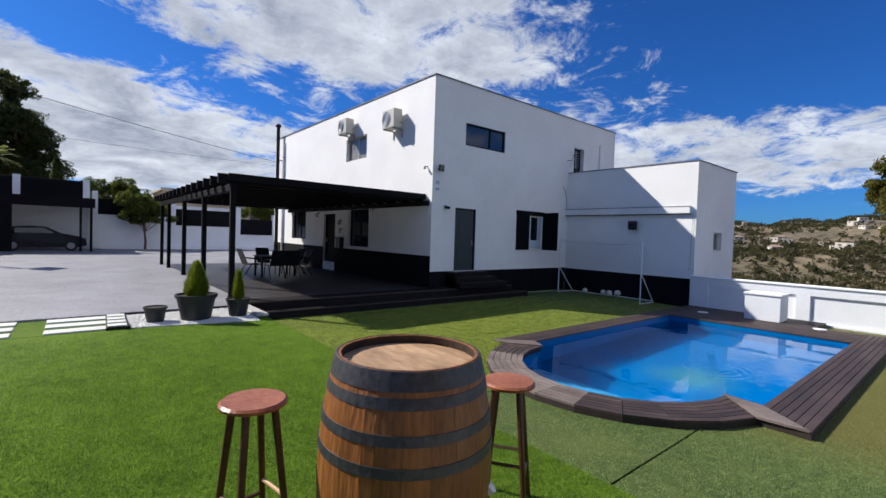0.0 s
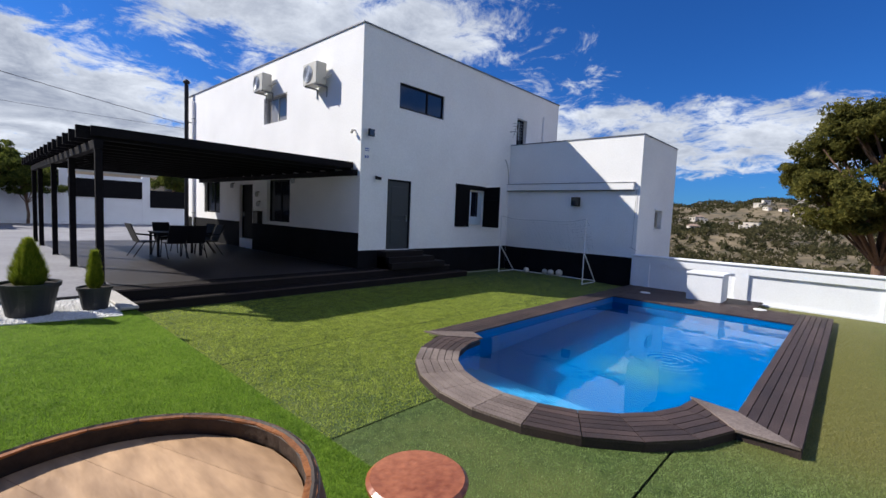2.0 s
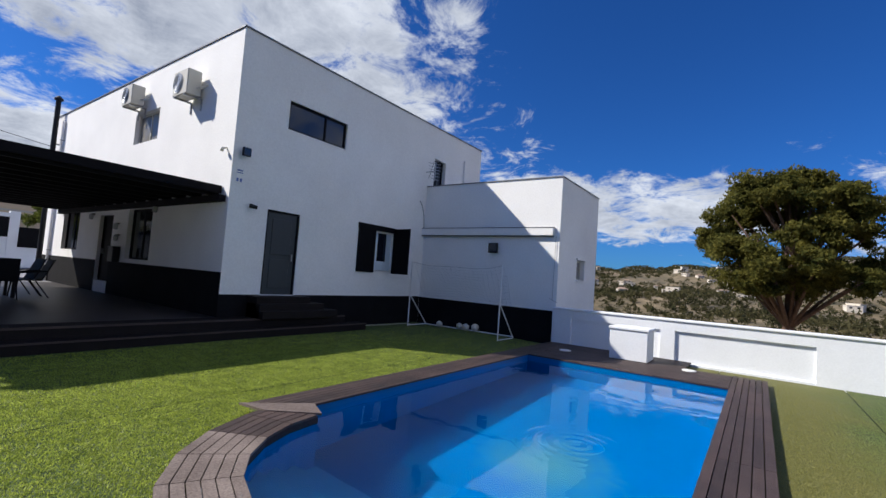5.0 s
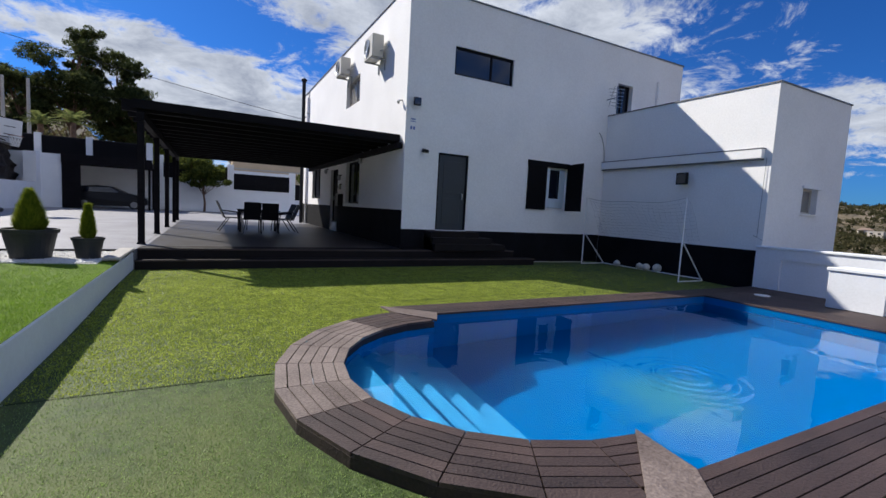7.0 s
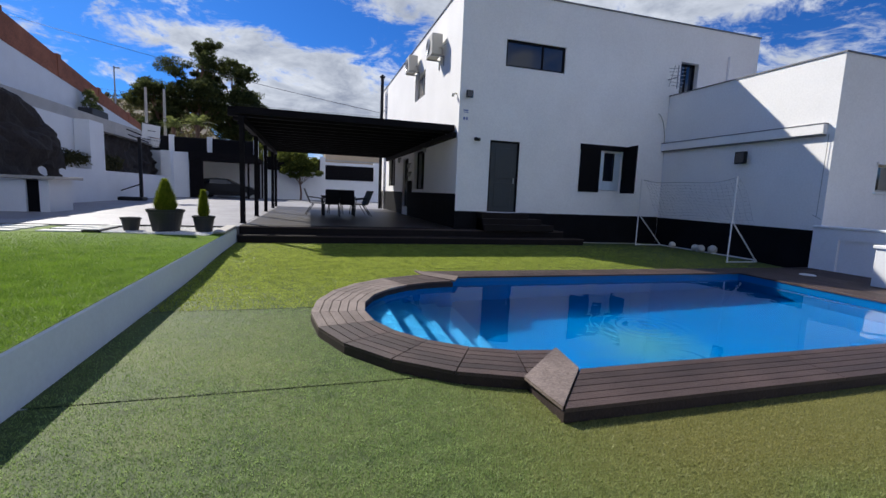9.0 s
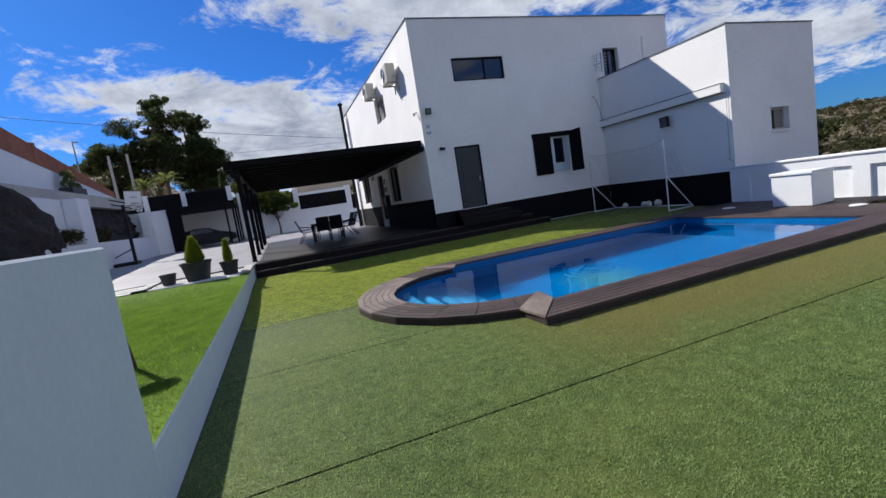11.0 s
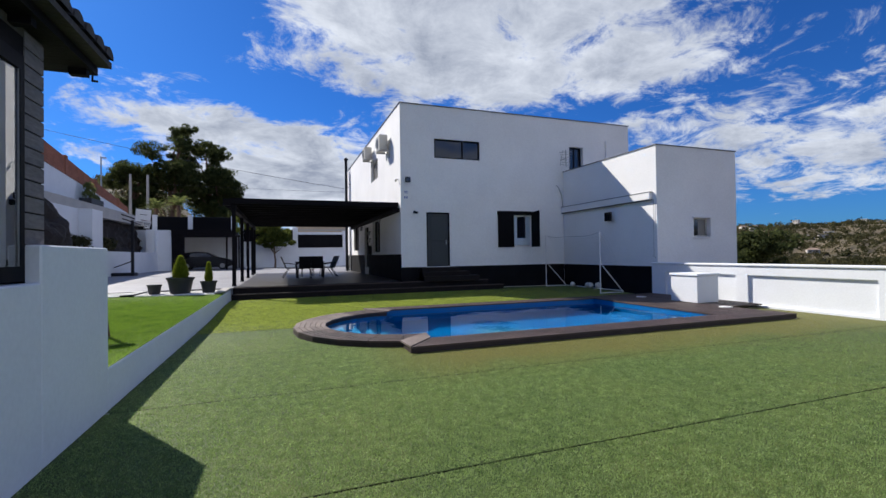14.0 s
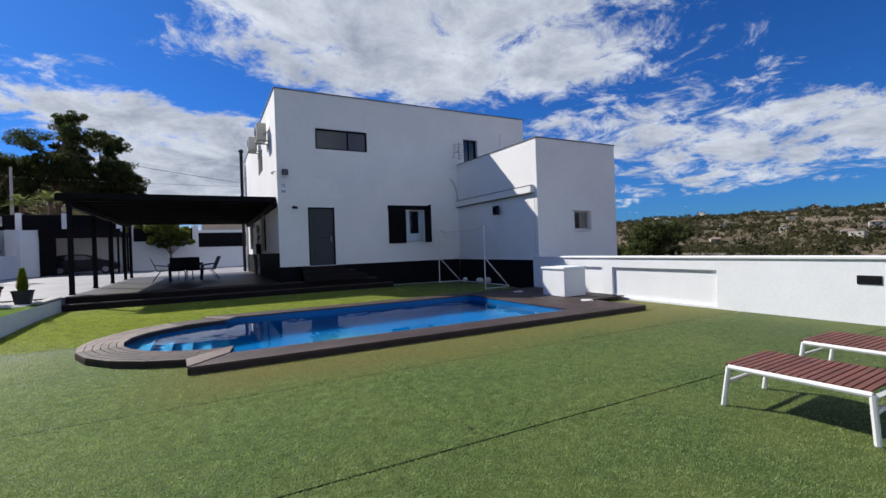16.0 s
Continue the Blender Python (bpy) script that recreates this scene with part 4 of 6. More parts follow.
part("body", boxes((-0.2, -0.2, 0, -0.0005, 0.2, 0.42)), DARK_METAL, grill, bevel=0.02)
part("lid", boxes((-0.22, -0.22, 0.42, -0.0005, 0.22, 0.46)), DARK_METAL, grill, bevel=0.01)

# ---- table and chairs ----
table = thing("patio_table", (5.65, 16.5, TERRACE), "black rectangular patio table with slim legs", "table")
part("tabletop", boxes((-0.65, -0.45, 0.71, 0.65, 0.45, 0.74)), DARK_METAL, table, bevel=0.008)
for y in (-0.4, 0.37):
    part("apron", boxes((-0.61, y, 0.65, 0.61, y + 0.03, 0.71)), DARK_METAL, table)
for x in (-0.58, 0.58):
    for y in (-0.38, 0.38):
        part("leg", boxes((x - 0.03, y - 0.03, 0, x + 0.03, y + 0.03, 0.71)), DARK_METAL, table)


def patio_chair():
    c = thing("patio_chair", (0, 0, 0), "black metal patio chair with a woven sling seat", "chair", "chairs round the patio table")
    part("seat", boxes((-0.25, -0.24, 0.43, 0.25, 0.24, 0.455)), DARK_METAL, c, bevel=0.01)
    bm = bmesh.new()
    v = [bm.verts.new(p) for p in ((-0.25, 0.22, 0.45), (0.25, 0.22, 0.45), (0.25, 0.44, 0.98), (-0.25, 0.44, 0.98), (-0.25, 0.245, 0.44), (0.25, 0.245, 0.44), (0.25, 0.465, 0.975), (-0.25, 0.465, 0.975))]
    for f in ((0, 1, 2, 3), (7, 6, 5, 4), (0, 4, 5, 1), (1, 5, 6, 2), (2, 6, 7, 3), (3, 7, 4, 0)):
        bm.faces.new([v[i] for i in f])
    part("backrest", bm, DARK_METAL, c)
    for s in (-1, 1):
        for a, b in (((s * 0.25, -0.2, 0.62), (s * 0.27, -0.26, 0)), ((s * 0.25, 0.1, 0.45), (s * 0.27, 0.4, 0))):
            bm = bmesh.new()
            rod(bm, a, b, 0.015, 6)
            part("leg", bm, DARK_METAL, c)
        bm = bmesh.new()
        rod(bm, (s * 0.26, -0.24, 0.62), (s * 0.26, 0.32, 0.68), 0.02, 6)
        part("armrest", bm, DARK_METAL, c)
    return c


chair = patio_chair()
chair.matrix_basis = pose(4.85, 16.55, TERRACE, 0, 0, 95)
for x, y, turn in ((6.5, 16.35, -88), (6.45, 16.98, -80), (5.38, 15.75, 182), (5.95, 15.85, 176), (5.6, 17.35, 3)):
    copy_thing(chair, pose(x, y, TERRACE, 0, 0, turn))

# ---- plants in pots, gravel bed, stepping slabs ----
bm = bmesh.new()
prism(bm, [(0.72, 8.98), (2.70, 8.62), (2.72, 10.28), (0.72, 10.3)], LAWN - 0.05, LAWN + 0.012)
tagged(part("gravel_bed", bm, GRAVEL), "bed of white pebbles beside the lawn", "gravel", kind="structure")
rng = np.random.default_rng(5)
n = 5200
gx, gy = rng.uniform(0.74, 2.7, n), rng.uniform(8.7, 10.27, n)
ok = gy > 8.98 - (gx - 0.72) * 0.18
gx, gy = gx[ok], gy[ok]
n = len(gx)
base = np.array([(1, 0, 0), (-1, 0, 0), (0, 1, 0), (0, -1, 0), (0, 0, 0.8), (0, 0, -0.8)], float)
faces = np.array([(0, 2, 4), (2, 1, 4), (1, 3, 4), (3, 0, 4), (2, 0, 5), (1, 2, 5), (3, 1, 5), (0, 3, 5)])
size = rng.uniform(0.012, 0.026, n)
v = base[None] * size[:, None, None] * rng.uniform(0.7, 1.3, (n, 6, 1)) + np.stack([gx, gy, np.full(n, LAWN + 0.014)], -1)[:, None]
tagged(soup("pebbles", v.reshape(-1, 3), (faces[None] + np.arange(n)[:, None, None] * 6).reshape(-1, 3), GRAVEL), "loose white pebbles", "gravel", kind="stuff")
for a, b in (((0.72, 10.3), (2.73, 10.28)), ((0.70, 8.95), (0.70, 10.3))):
    bm = boxes((min(a[0], b[0]) - 0.03, min(a[1], b[1]) - 0.03, LAWN - 0.05, max(a[0], b[0]) + 0.03, max(a[1], b[1]) + 0.03, LAWN + 0.06))
    tagged(part("edging", bm, DARK_METAL, bevel=0.01), "black edging strip of the pebble bed", "edging", kind="structure")
tagged(part("edging", boxes((2.72, 8.9, LAWN + 0.02, 2.96, 10.42, LAWN + 0.075)), CONCRETE, bevel=0.015), "pale slab at the end of the retaining wall", "edging", kind="structure")
for k, (x0, x1) in enumerate(((-0.35, 0.46), (-1.45, -0.72), (-2.6, -1.85))):
    for y in (9.02, 9.52, 10.0):
        s = thing("stepping_slab", ((x0 + x1) / 2, y + 0.15, LAWN), "long white stepping slab set in turf", "paving slab", "stepping slabs")
        part("slab", boxes((-(x1 - x0) / 2, -0.15, -0.02, (x1 - x0) / 2, 0.15, 0.025)), SLAB, s, bevel=0.008)
tagged(part("turf_between_slabs", boxes((-9, 8.99, LAWN - 0.03, 0.66, 10.355, LAWN + 0.004)), TURF_UP), "bright turf between the slabs", "lawn", kind="structure")
ladder = thing("paver_strip", (0.58, 9.62, LAWN), "short row of white pavers in a black tray", "paving slab", turn=-2)
part("tray", boxes((-0.15, -0.66, 0, 0.15, 0.66, 0.05)), DARK_METAL, ladder, bevel=0.008)
for k in range(4):
    part("paver", boxes((-0.13, -0.62 + 0.32 * k, 0.05, 0.13, -0.40 + 0.32 * k, 0.066)), SLAB, ladder, bevel=0.004)


def plant_pot(x, y, r, h, plant):
    p = thing("potted_conifer" if plant else "plant_pot", (x, y, LAWN + 0.016), ("golden cone-shaped conifer in a black plastic pot" if plant else "small empty black plastic pot on pebbles"), "potted plant" if plant else "pot")
    bm = bmesh.new()
    lathe(bm, [(r * 0.7, 0), (r * 0.93, h * 0.86), (r, h * 0.87), (r * 1.02, h), (r * 0.93, h), (r * 0.9, h * 0.9), (0.02, h * 0.88)], 28)
    q = part("pot", bm, POT, p, smooth=False)
    bm = bmesh.new()
    lathe(bm, [(r * 0.89, h * 0.89), (r * 0.85, h * 0.93), (0.01, h * 0.94)], 20)
    part("soil", bm, SOIL, q)
    if plant:
        pr, ph = plant
        bm = bmesh.new()
        rod(bm, (0, 0, h * 0.9), (0, 0, h + ph * 0.7), 0.02, 6, 0.008)
        part("stem", bm, BARK, p)
        g = np.random.default_rng(int(x * 100))
        k = 5200
        t = g.random(k) ** 1.3
        a = g.random(k) * 2 * np.pi
        rad = pr * np.interp(t, [0, 0.12, 0.4, 0.75, 1], [0.75, 1, 0.85, 0.45, 0.04]) * (0.72 + 0.33 * g.random(k) + 0.07 * np.sin(a * 7 + t * 22))
        mid = np.stack([rad * np.cos(a), rad * np.sin(a), h * 0.92 + t * ph], -1)
        out = np.stack([np.cos(a), np.sin(a), np.full(k, 1.6)], -1) * 0.045
        side = np.stack([-np.sin(a), np.cos(a), np.zeros(k)], -1) * 0.009
        jit = g.normal(size=(k, 3)) * 0.012
        v = np.stack([mid + side, mid - side, mid + out + jit], 1).reshape(-1, 3)
        soup("foliage", v, np.arange(k * 3).reshape(-1, 3), CONIFER, p)


plant_pot(1.76, 9.32, 0.35, 0.46, (0.195, 0.6))
plant_pot(2.48, 9.28, 0.22, 0.34, (0.08, 0.52))
plant_pot(1.12, 9.34, 0.185, 0.27, None)

# ---- barrel and stools on the raised lawn ----
barrel = thing("wine_barrel", (1.33, 1.90, LAWN + 0.004), "large upright oak wine barrel with galvanised hoops", "barrel", turn=20)
BH, BR0, BR1 = 1.12, 0.358, 0.435


def bulge(z):
    return BR0 + (BR1 - BR0) * (1 - (2 * z / BH - 1) ** 2)


staves = 22
for k in range(staves):
    bm = bmesh.new()
    a0, a1 = 2 * math.pi * k / staves + 0.002, 2 * math.pi * (k + 1) / staves - 0.002
    rows = []
    for i in range(9):
        z = BH * i / 8
        r = bulge(z)
        rows.append([bm.verts.new((rr * math.cos(a), rr * math.sin(a), z)) for a, rr in ((a0, r), ((a0 + a1) / 2, r * 1.004), (a1, r), (a1, r - 0.022), (a0, r - 0.022))])
    for p, q in zip(rows, rows[1:]):
        for i in range(5):
            j = (i + 1) % 5
            bm.faces.new((p[i], p[j], q[j], q[i]))
    bm.faces.new(rows[0][::-1])
    bm.faces.new(rows[-1])
    part("stave", bm, OAK, barrel)
for z, h in ((0.0, 0.078), (0.107, 0.048), (0.255, 0.045), (0.385, 0.045), (BH - 0.43, 0.045), (BH - 0.30, 0.045), (BH - 0.155, 0.048), (BH - 0.082, 0.080)):
    bm = bmesh.new()
    ring = [(bulge(z) + 0.004, z), (bulge(z + h) + 0.004, z + h)]
    rows = [[bm.verts.new((r * math.cos(2 * math.pi * k / 48), r * math.sin(2 * math.pi * k / 48), zz)) for k in range(48)] for r, zz in (ring[0], ring[1], (ring[1][0] - 0.006, ring[1][1]), (ring[0][0] - 0.006, ring[0][1]))]
    for p, q in zip(rows, rows[1:] + rows[:1]):
        for k in range(48):
            j = (k + 1) % 48
            bm.faces.new((p[k], p[j], q[j], q[k]))
    hoop = part("hoop", bm, HOOP, barrel, "galvanised steel hoop", smooth=False)
    bm = bmesh.new()
    for s in (-0.02, 0.02):
        rod(bm, ((bulge(z + h / 2) + 0.002), s, z + h / 2), ((bulge(z + h / 2) + 0.01), s, z + h / 2), 0.008, 8)
    part("rivet", bm, HOOP, hoop)
for k in range(6):
    w = 0.66 / 6
    x0 = -0.33 + k * w
    bm = bmesh.new()
    pts = []
    rr = 0.335
    for s in range(6):
        x = x0 + 0.0004 + (w - 0.0008) * s / 5
        pts.append((x, -math.sqrt(max(0.0004, rr * rr - x * x))))
    pts += [(x, -y) for x, y in pts[::-1]]
    prism(bm, pts, BH - 0.075, BH - 0.045)
    part("head_board", bm, HEAD_OAK, barrel)


# Rim ring in weathered oak, with the shade of the recess in its colour
bm = bmesh.new()
rows = [[bm.verts.new((r * math.cos(2 * math.pi * k / 48), r * math.sin(2 * math.pi * k / 48), z)) for k in range(48)] for r, z in ((BR0 - 0.019, BH - 0.046), (BR0 - 0.024, BH - 0.006), (BR0 - 0.006, BH + 0.003), (BR0 + 0.002, BH - 0.001))]
for p, q in zip(rows, rows[1:]):
    for k in range(48):
        bm.faces.new((p[k], p[(k + 1) % 48], q[(k + 1) % 48], q[k]))
part("chime", bm, CHIME, barrel, "weathered rim of the barrel, darkened with its recess shade")
bm = bmesh.new()
ang = radians(-75)
mid = Vector((bulge(0.5) * math.cos(ang), bulge(0.5) * math.sin(ang), 0.49))
rod(bm, mid * 0.98, mid + Vector((0.012 * math.cos(ang), 0.012 * math.sin(ang), 0.01)), 0.028, 16)
part("bung", bm, WHEEL_WHITE, barrel, "pale round disc on the barrel side")


def bar_stool(x, y, turn, h=0.80):
    s = thing("bar_stool", (x, y, LAWN + 0.004), "tall round wooden bar stool with a red-brown seat", "stool", "bar stools", turn=turn)
    bm = bmesh.new()
    lathe(bm, [(0.150, h - 0.035), (0.165, h - 0.028), (0.168, h - 0.012), (0.155, h - 0.001), (0.02, h)], 32)
    part("seat", bm, SEAT, s, "red-brown varnished seat")
    tops, feet = [], []
    for k in range(4):
        a = math.pi / 4 + k * math.pi / 2
        tops.append(Vector((0.105 * math.cos(a), 0.105 * math.sin(a), h - 0.03)))
        feet.append(Vector((0.20 * math.cos(a), 0.20 * math.sin(a), 0)))
        bm = bmesh.new()
        rod(bm, feet[-1], tops[-1], 0.016, 10, 0.02)
        part("leg", bm, LEG, s)
    for k in range(4):
        t = 0.3 + 0.1 * (k % 2)
        bm = bmesh.new()
        rod(bm, feet[k].lerp(tops[k], t), feet[(k + 1) % 4].lerp(tops[(k + 1) % 4], t), 0.011, 8)
        part("rung", bm, BARE if k == 3 else LEG, s, "worn bare rung" if k == 3 else "")


bar_stool(0.745, 2.44, 10, 0.83)
bar_stool(2.16, 1.96, 35)

# ---- garden room ----
room = thing("garden_room", (0, 0, 0), "dark timber garden room with large windows and a tiled roof", "garden room")
GX, GY = 2.87, -1.0
bm = bmesh.new()
# Unseen west opening, added to let sun in onto the curtain
pierced(bm, "x", -1.6, 0.15, -7.0, GY, LAWN, 2.92, [(-6.2, -1.6, 0.9, 2.7)])
part("wall", bm, CLAD, room)
part("wall", boxes((-1.45, GY - 0.14, LAWN, GX - 0.16, GY, 2.92), (-1.45, -7.0, LAWN, GX, -6.86, 2.92)), CLAD, room)
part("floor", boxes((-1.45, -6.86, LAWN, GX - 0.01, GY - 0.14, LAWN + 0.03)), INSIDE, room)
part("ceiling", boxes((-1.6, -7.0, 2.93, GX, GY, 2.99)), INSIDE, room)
for k in range(13):
    z = 1.532 + k * 0.112
    part("cladding_board", boxes((GX - 0.155, -1.25, z, GX + 0.002, GY + 0.004, z + 0.1)), CLAD, room)
part("corner_post", boxes((GX - 0.14, -1.25, LAWN, GX - 0.012, GY, 2.99)), SHUTTER, room)
part("header", boxes((GX - 0.14, -6.86, 2.80, GX - 0.004, -1.25, 2.995)), TIMBER, room)
Z0, Z1 = 1.285, 2.80
edges = [-1.25, -1.99, -3.2, -4.5, -5.8, -6.86]
for a, b in zip(edges, edges[1:]):
    f = part("window", boxes((GX - 0.06, b, Z0, GX, b + 0.05, Z1), (GX - 0.06, a - 0.05, Z0, GX, a, Z1), (GX - 0.06, b + 0.05, Z0, GX, a - 0.05, Z0 + 0.1), (GX - 0.06, b + 0.05, Z1 - 0.1, GX, a - 0.05, Z1)), FRAME, room, "black framed window")
    part("pane", boxes((GX - 0.022, b + 0.05, Z0 + 0.1, GX - 0.014, a - 0.05, Z1 - 0.1)), GLASS, f).visible_shadow = False
    part("bead", boxes((GX - 0.012, b + 0.05, Z0 + 0.1, GX - 0.004, b + 0.058, Z1 - 0.1), (GX - 0.012, a - 0.058, Z0 + 0.1, GX - 0.004, a - 0.05, Z1 - 0.1)), GREY, f)
bm = bmesh.new()
prev = None
for k in range(61):
    y = -2.05 - k * 0.07
    x = GX - 0.2 + 0.025 * math.sin(k * 1.1)
    cur = [bm.verts.new((x, y, 1.3)), bm.verts.new((x, y, 2.9))]
    if prev:
        bm.faces.new((prev[0], cur[0], cur[1], prev[1]))
    prev = cur
part("curtain", bm, CURTAIN, room, "pale hanging curtain")
roof = part("roof", boxes((-2.0, -7.6, 3.0, 3.02, -0.44, 3.07)), TIMBER, room, "dark timber eaves under black roof tiles")
for k in range(9):
    y = -0.56 - k * 0.85
    part("rafter", boxes((GX - 0.003, y - 0.035, 2.945, 2.99, y + 0.035, 3.0)), TIMBER, roof)
bm = bmesh.new()
for k in range(38):
    y = -0.54 - k * 0.2
    x0, x1 = 3.14, 0.4
    for yy, rr, dz in ((y, 0.085, 0.06), ):
        q = [(x0, 3.075 + dz), (x1, 3.075 + dz + 0.65)]
        ring = []
        for xx, zz in q:
            ring.append([bm.verts.new((xx, yy + rr * math.cos(math.pi * s / 6), zz + rr * math.sin(math.pi * s / 6))) for s in range(7)])
        for s in range(6):
            bm.faces.new((ring[0][s], ring[0][s + 1], ring[1][s + 1], ring[1][s]))
        bm.faces.new([ring[0][s] for s in range(7)])
box(bm, 2.9, -7.65, 3.071, 3.12, -0.44, 3.12)
part("roof_tiles", bm, ROOF_TILE, room, "row of dark curved roof tiles")
bm = bmesh.new()
v = [bm.verts.new(p) for p in ((3.1, -7.65, 3.12), (3.1, -0.43, 3.12), (0.4, -0.43, 3.78), (0.4, -7.65, 3.78), (-2.1, -0.43, 3.12), (-2.1, -7.65, 3.12))]
bm.faces.new((v[0], v[1], v[2], v[3]))
bm.faces.new((v[3], v[2], v[4], v[5]))
bm.faces.new((v[1], v[4], v[2]))
bm.faces.new((v[0], v[3], v[5]))
part("roof_deck", bm, ROOF_TILE, room)
part("gutter_bracket", boxes((2.985, -0.475, 2.95, 2.997, -0.465, 3.0), (2.985, -0.475, 2.935, 3.03, -0.465, 2.95)), DARK_METAL, roof)

# ---- sun loungers ----
def sun_lounger():
    s = thing("sun_lounger", (0, 0, 0), "sun lounger with white metal frame and red-brown slats", "sun lounger", "sun loungers")
    W, L, H = 0.72, 0.91, 0.335
    for x in (0, W):
        bm = bmesh.new()
        rod(bm, (x, 0, H), (x, -L, H), 0.022, 8)
        part("side_rail", bm, LOUNGER, s)
        for y, lean in ((0, 0.05), (-L, -0.02)):
            bm = bmesh.new()
            rod(bm, (x, y, H), (x, y + lean, 0), 0.022, 8)
            part("leg", bm, LOUNGER, s)
    for y, z in ((0.01, 0.21), (-L, 0.21), (0, H - 0.022), (-L, H - 0.022)):
        bm = bmesh.new()
        rod(bm, (0, y, z), (W, y, z), 0.018, 8)
        part("crossbar", bm, LOUNGER, s)
    for k in range(18):
        y = 0.03 - k * (L + 0.03) / 18
        part("slat", boxes((0.0, y - 0.043, H + 0.012, W, y - 0.004, H + 0.03)), SLAT, s)
    b = part("backrest", boxes((0.01, -0.012, 0, 0.04, 0.012, 0.82), (W - 0.04, -0.012, 0, W - 0.01, 0.012, 0.82)), LOUNGER, s)
    b.matrix_basis = pose(0, -L - 0.02, H, 52, 0, 0)
    for k in range(15):
        part("slat", boxes((0.04, -0.01, 0.03 + k * 0.052, W - 0.04, 0.01, 0.072 + k * 0.052)), SLAT, b)
    return s


a = sun_lounger()
a.matrix_basis = pose(10.36, -2.82, 0.005, 0, 0, 3)
copy_thing(a, pose(11.82, -2.74, 0.005, 0, 0, 1))

# ---- football goal ----
goal = thing("football_goal", (0, 0, 0), "small white metal football goal with a slack net", "goal")
G0, G1, GXF, GXB, GH = 7.2, 10.45, 14.5, 15.45, 2.13
for y in (G0, G1):
    z0 = float(lawn_z(y))
    for name, aa, bb in (("post", (GXF, y, z0), (GXF, y, GH)), ("back_stay", (GXF + 0.02, y, 1.05), (GXB, y, z0 + 0.02)), ("side_bar", (GXF, y, z0 + 0.02), (GXB, y, z0 + 0.02))):
        bm = bmesh.new()
        rod(bm, aa, bb, 0.019 if name == "post" else 0.017, 8)
        part(name, bm, LOUNGER, goal)
bm = bmesh.new()
rod(bm, (GXB, G0, 0.09), (GXB, G1, 0.09), 0.018, 8)
part("ground_bar", bm, LOUNGER, goal)
bm = bmesh.new()
NY, NZ = 22, 12


def net(i, j):
    s, t = i / NY, j / NZ
    y = G0 + (G1 - G0) * s
    sag = 0.14 * math.sin(math.pi * s) * (1 - t) + 0.03 * math.sin(s * 9)
    return Vector((GXF + 0.05 + 0.75 * t + 0.06 * math.sin(s * 7 + t * 5), y, GH - sag - (GH - 1.0) * t))


for i in range(NY + 1):
    for j in range(NZ):
        rod(bm, net(i, j), net(i, j + 1), 0.0022, 3)
for j in range(NZ + 1):
    for i in range(NY):
        rod(bm, net(i, j), net(i + 1, j), 0.007 if j == 0 else 0.0022, 3)
part("net", bm, NET, goal, "slack white cord net")
for x, y, r in ((15.25, 9.75, 0.1), (15.45, 9.1, 0.1), (15.35, 8.8, 0.11), (15.5, 8.55, 0.12)):
    b = thing("football", (x, y, float(lawn_z(y)) + r), "worn off-white football lying on the turf", "ball", "footballs")
    bm = bmesh.new()
    bmesh.ops.create_icosphere(bm, subdivisions=3, radius=r)
    part("cover", bm, BALL, b, smooth=True)

# ---- far side of the terrace ----
NYW = 38.8
north = thing("wall_north", (0, NYW, 0), "white rendered boundary wall with piers and dark panels", "wall", kind="structure")
part("wall", boxes((-9, 0, -2.3, 0.85, 0.25, 3.49)), WHITE_WALL, north)
part("wall", boxes((0.85, 0, -2.3, 5.35, 0.25, 2.82)), WHITE_WALL, north)
part("wall", boxes((5.35, 0, -2.3, 20, 0.25, 2.24)), WHITE_WALL, north)
for x0, x1, zt in ((0.85, 1.15, 4.4), (5.35, 5.8, 4.14), (9.92, 10.4, 3.85), (12.95, 13.4, 3.4)):
    part("pier", boxes((x0, -0.04, 0.4, x1, 0.29, zt)), WHITE_WALL, north)
part("rail", boxes((5.8, 0.0, 3.47, 9.92, 0.25, 3.72)), WHITE_WALL, north)
for x0, x1, z0, z1 in ((1.15, 5.35, 2.82, 3.9), (5.8, 9.92, 2.24, 3.47), (10.4, 12.95, 1.66, 2.92)):
    p = part("panel", boxes((x0, -0.05, z0, x1, -0.001 if z0 < 2 else 0.1, z1)), SHUTTER, north, "black slatted screen")
    for k in range(9):
        part("slat", boxes((x0, -0.065, z0 + k * (z1 - z0) / 9 + 0.01, x1, -0.05, z0 + (k + 1) * (z1 - z0) / 9 - 0.01)), SHUTTER, p)
part("kerb", boxes((1.3, -0.5, 0.4, 13, -0.041, 0.58)), WHITE_WALL, north)
beige = thing("neighbour_house", (10, 47, 3), "beige rendered neighbouring house with a moulded cornice", "house")
part("wall", boxes((-4, 0, -2, 9, 7, 2.4)), BEIGE, beige)
part("cornice", boxes((-4.2, -0.2, 2.4, 9.2, 7.2, 2.62), (-4.1, -0.1, 1.3, 9.1, -0.0005, 1.45)), CONCRETE, beige)
for x in (-2.5, 0.5, 3.5):
    part("window", boxes((x, -0.02, -0.2, x + 1.1, 0.04, 1.0)), DARK_GLASS, beige)

# carport with the parked car
carport = thing("carport", (0, 0, 0), "dark carport roof on slim black posts", "carport")
part("roof", boxes((-3.6, 34.4, 3.2, 0.84, 38.75, 3.5)), TIMBER, carport)
part("fascia", boxes((-3.65, 34.34, 3.08, 0.9, 34.399, 3.66)), TIMBER, carport)
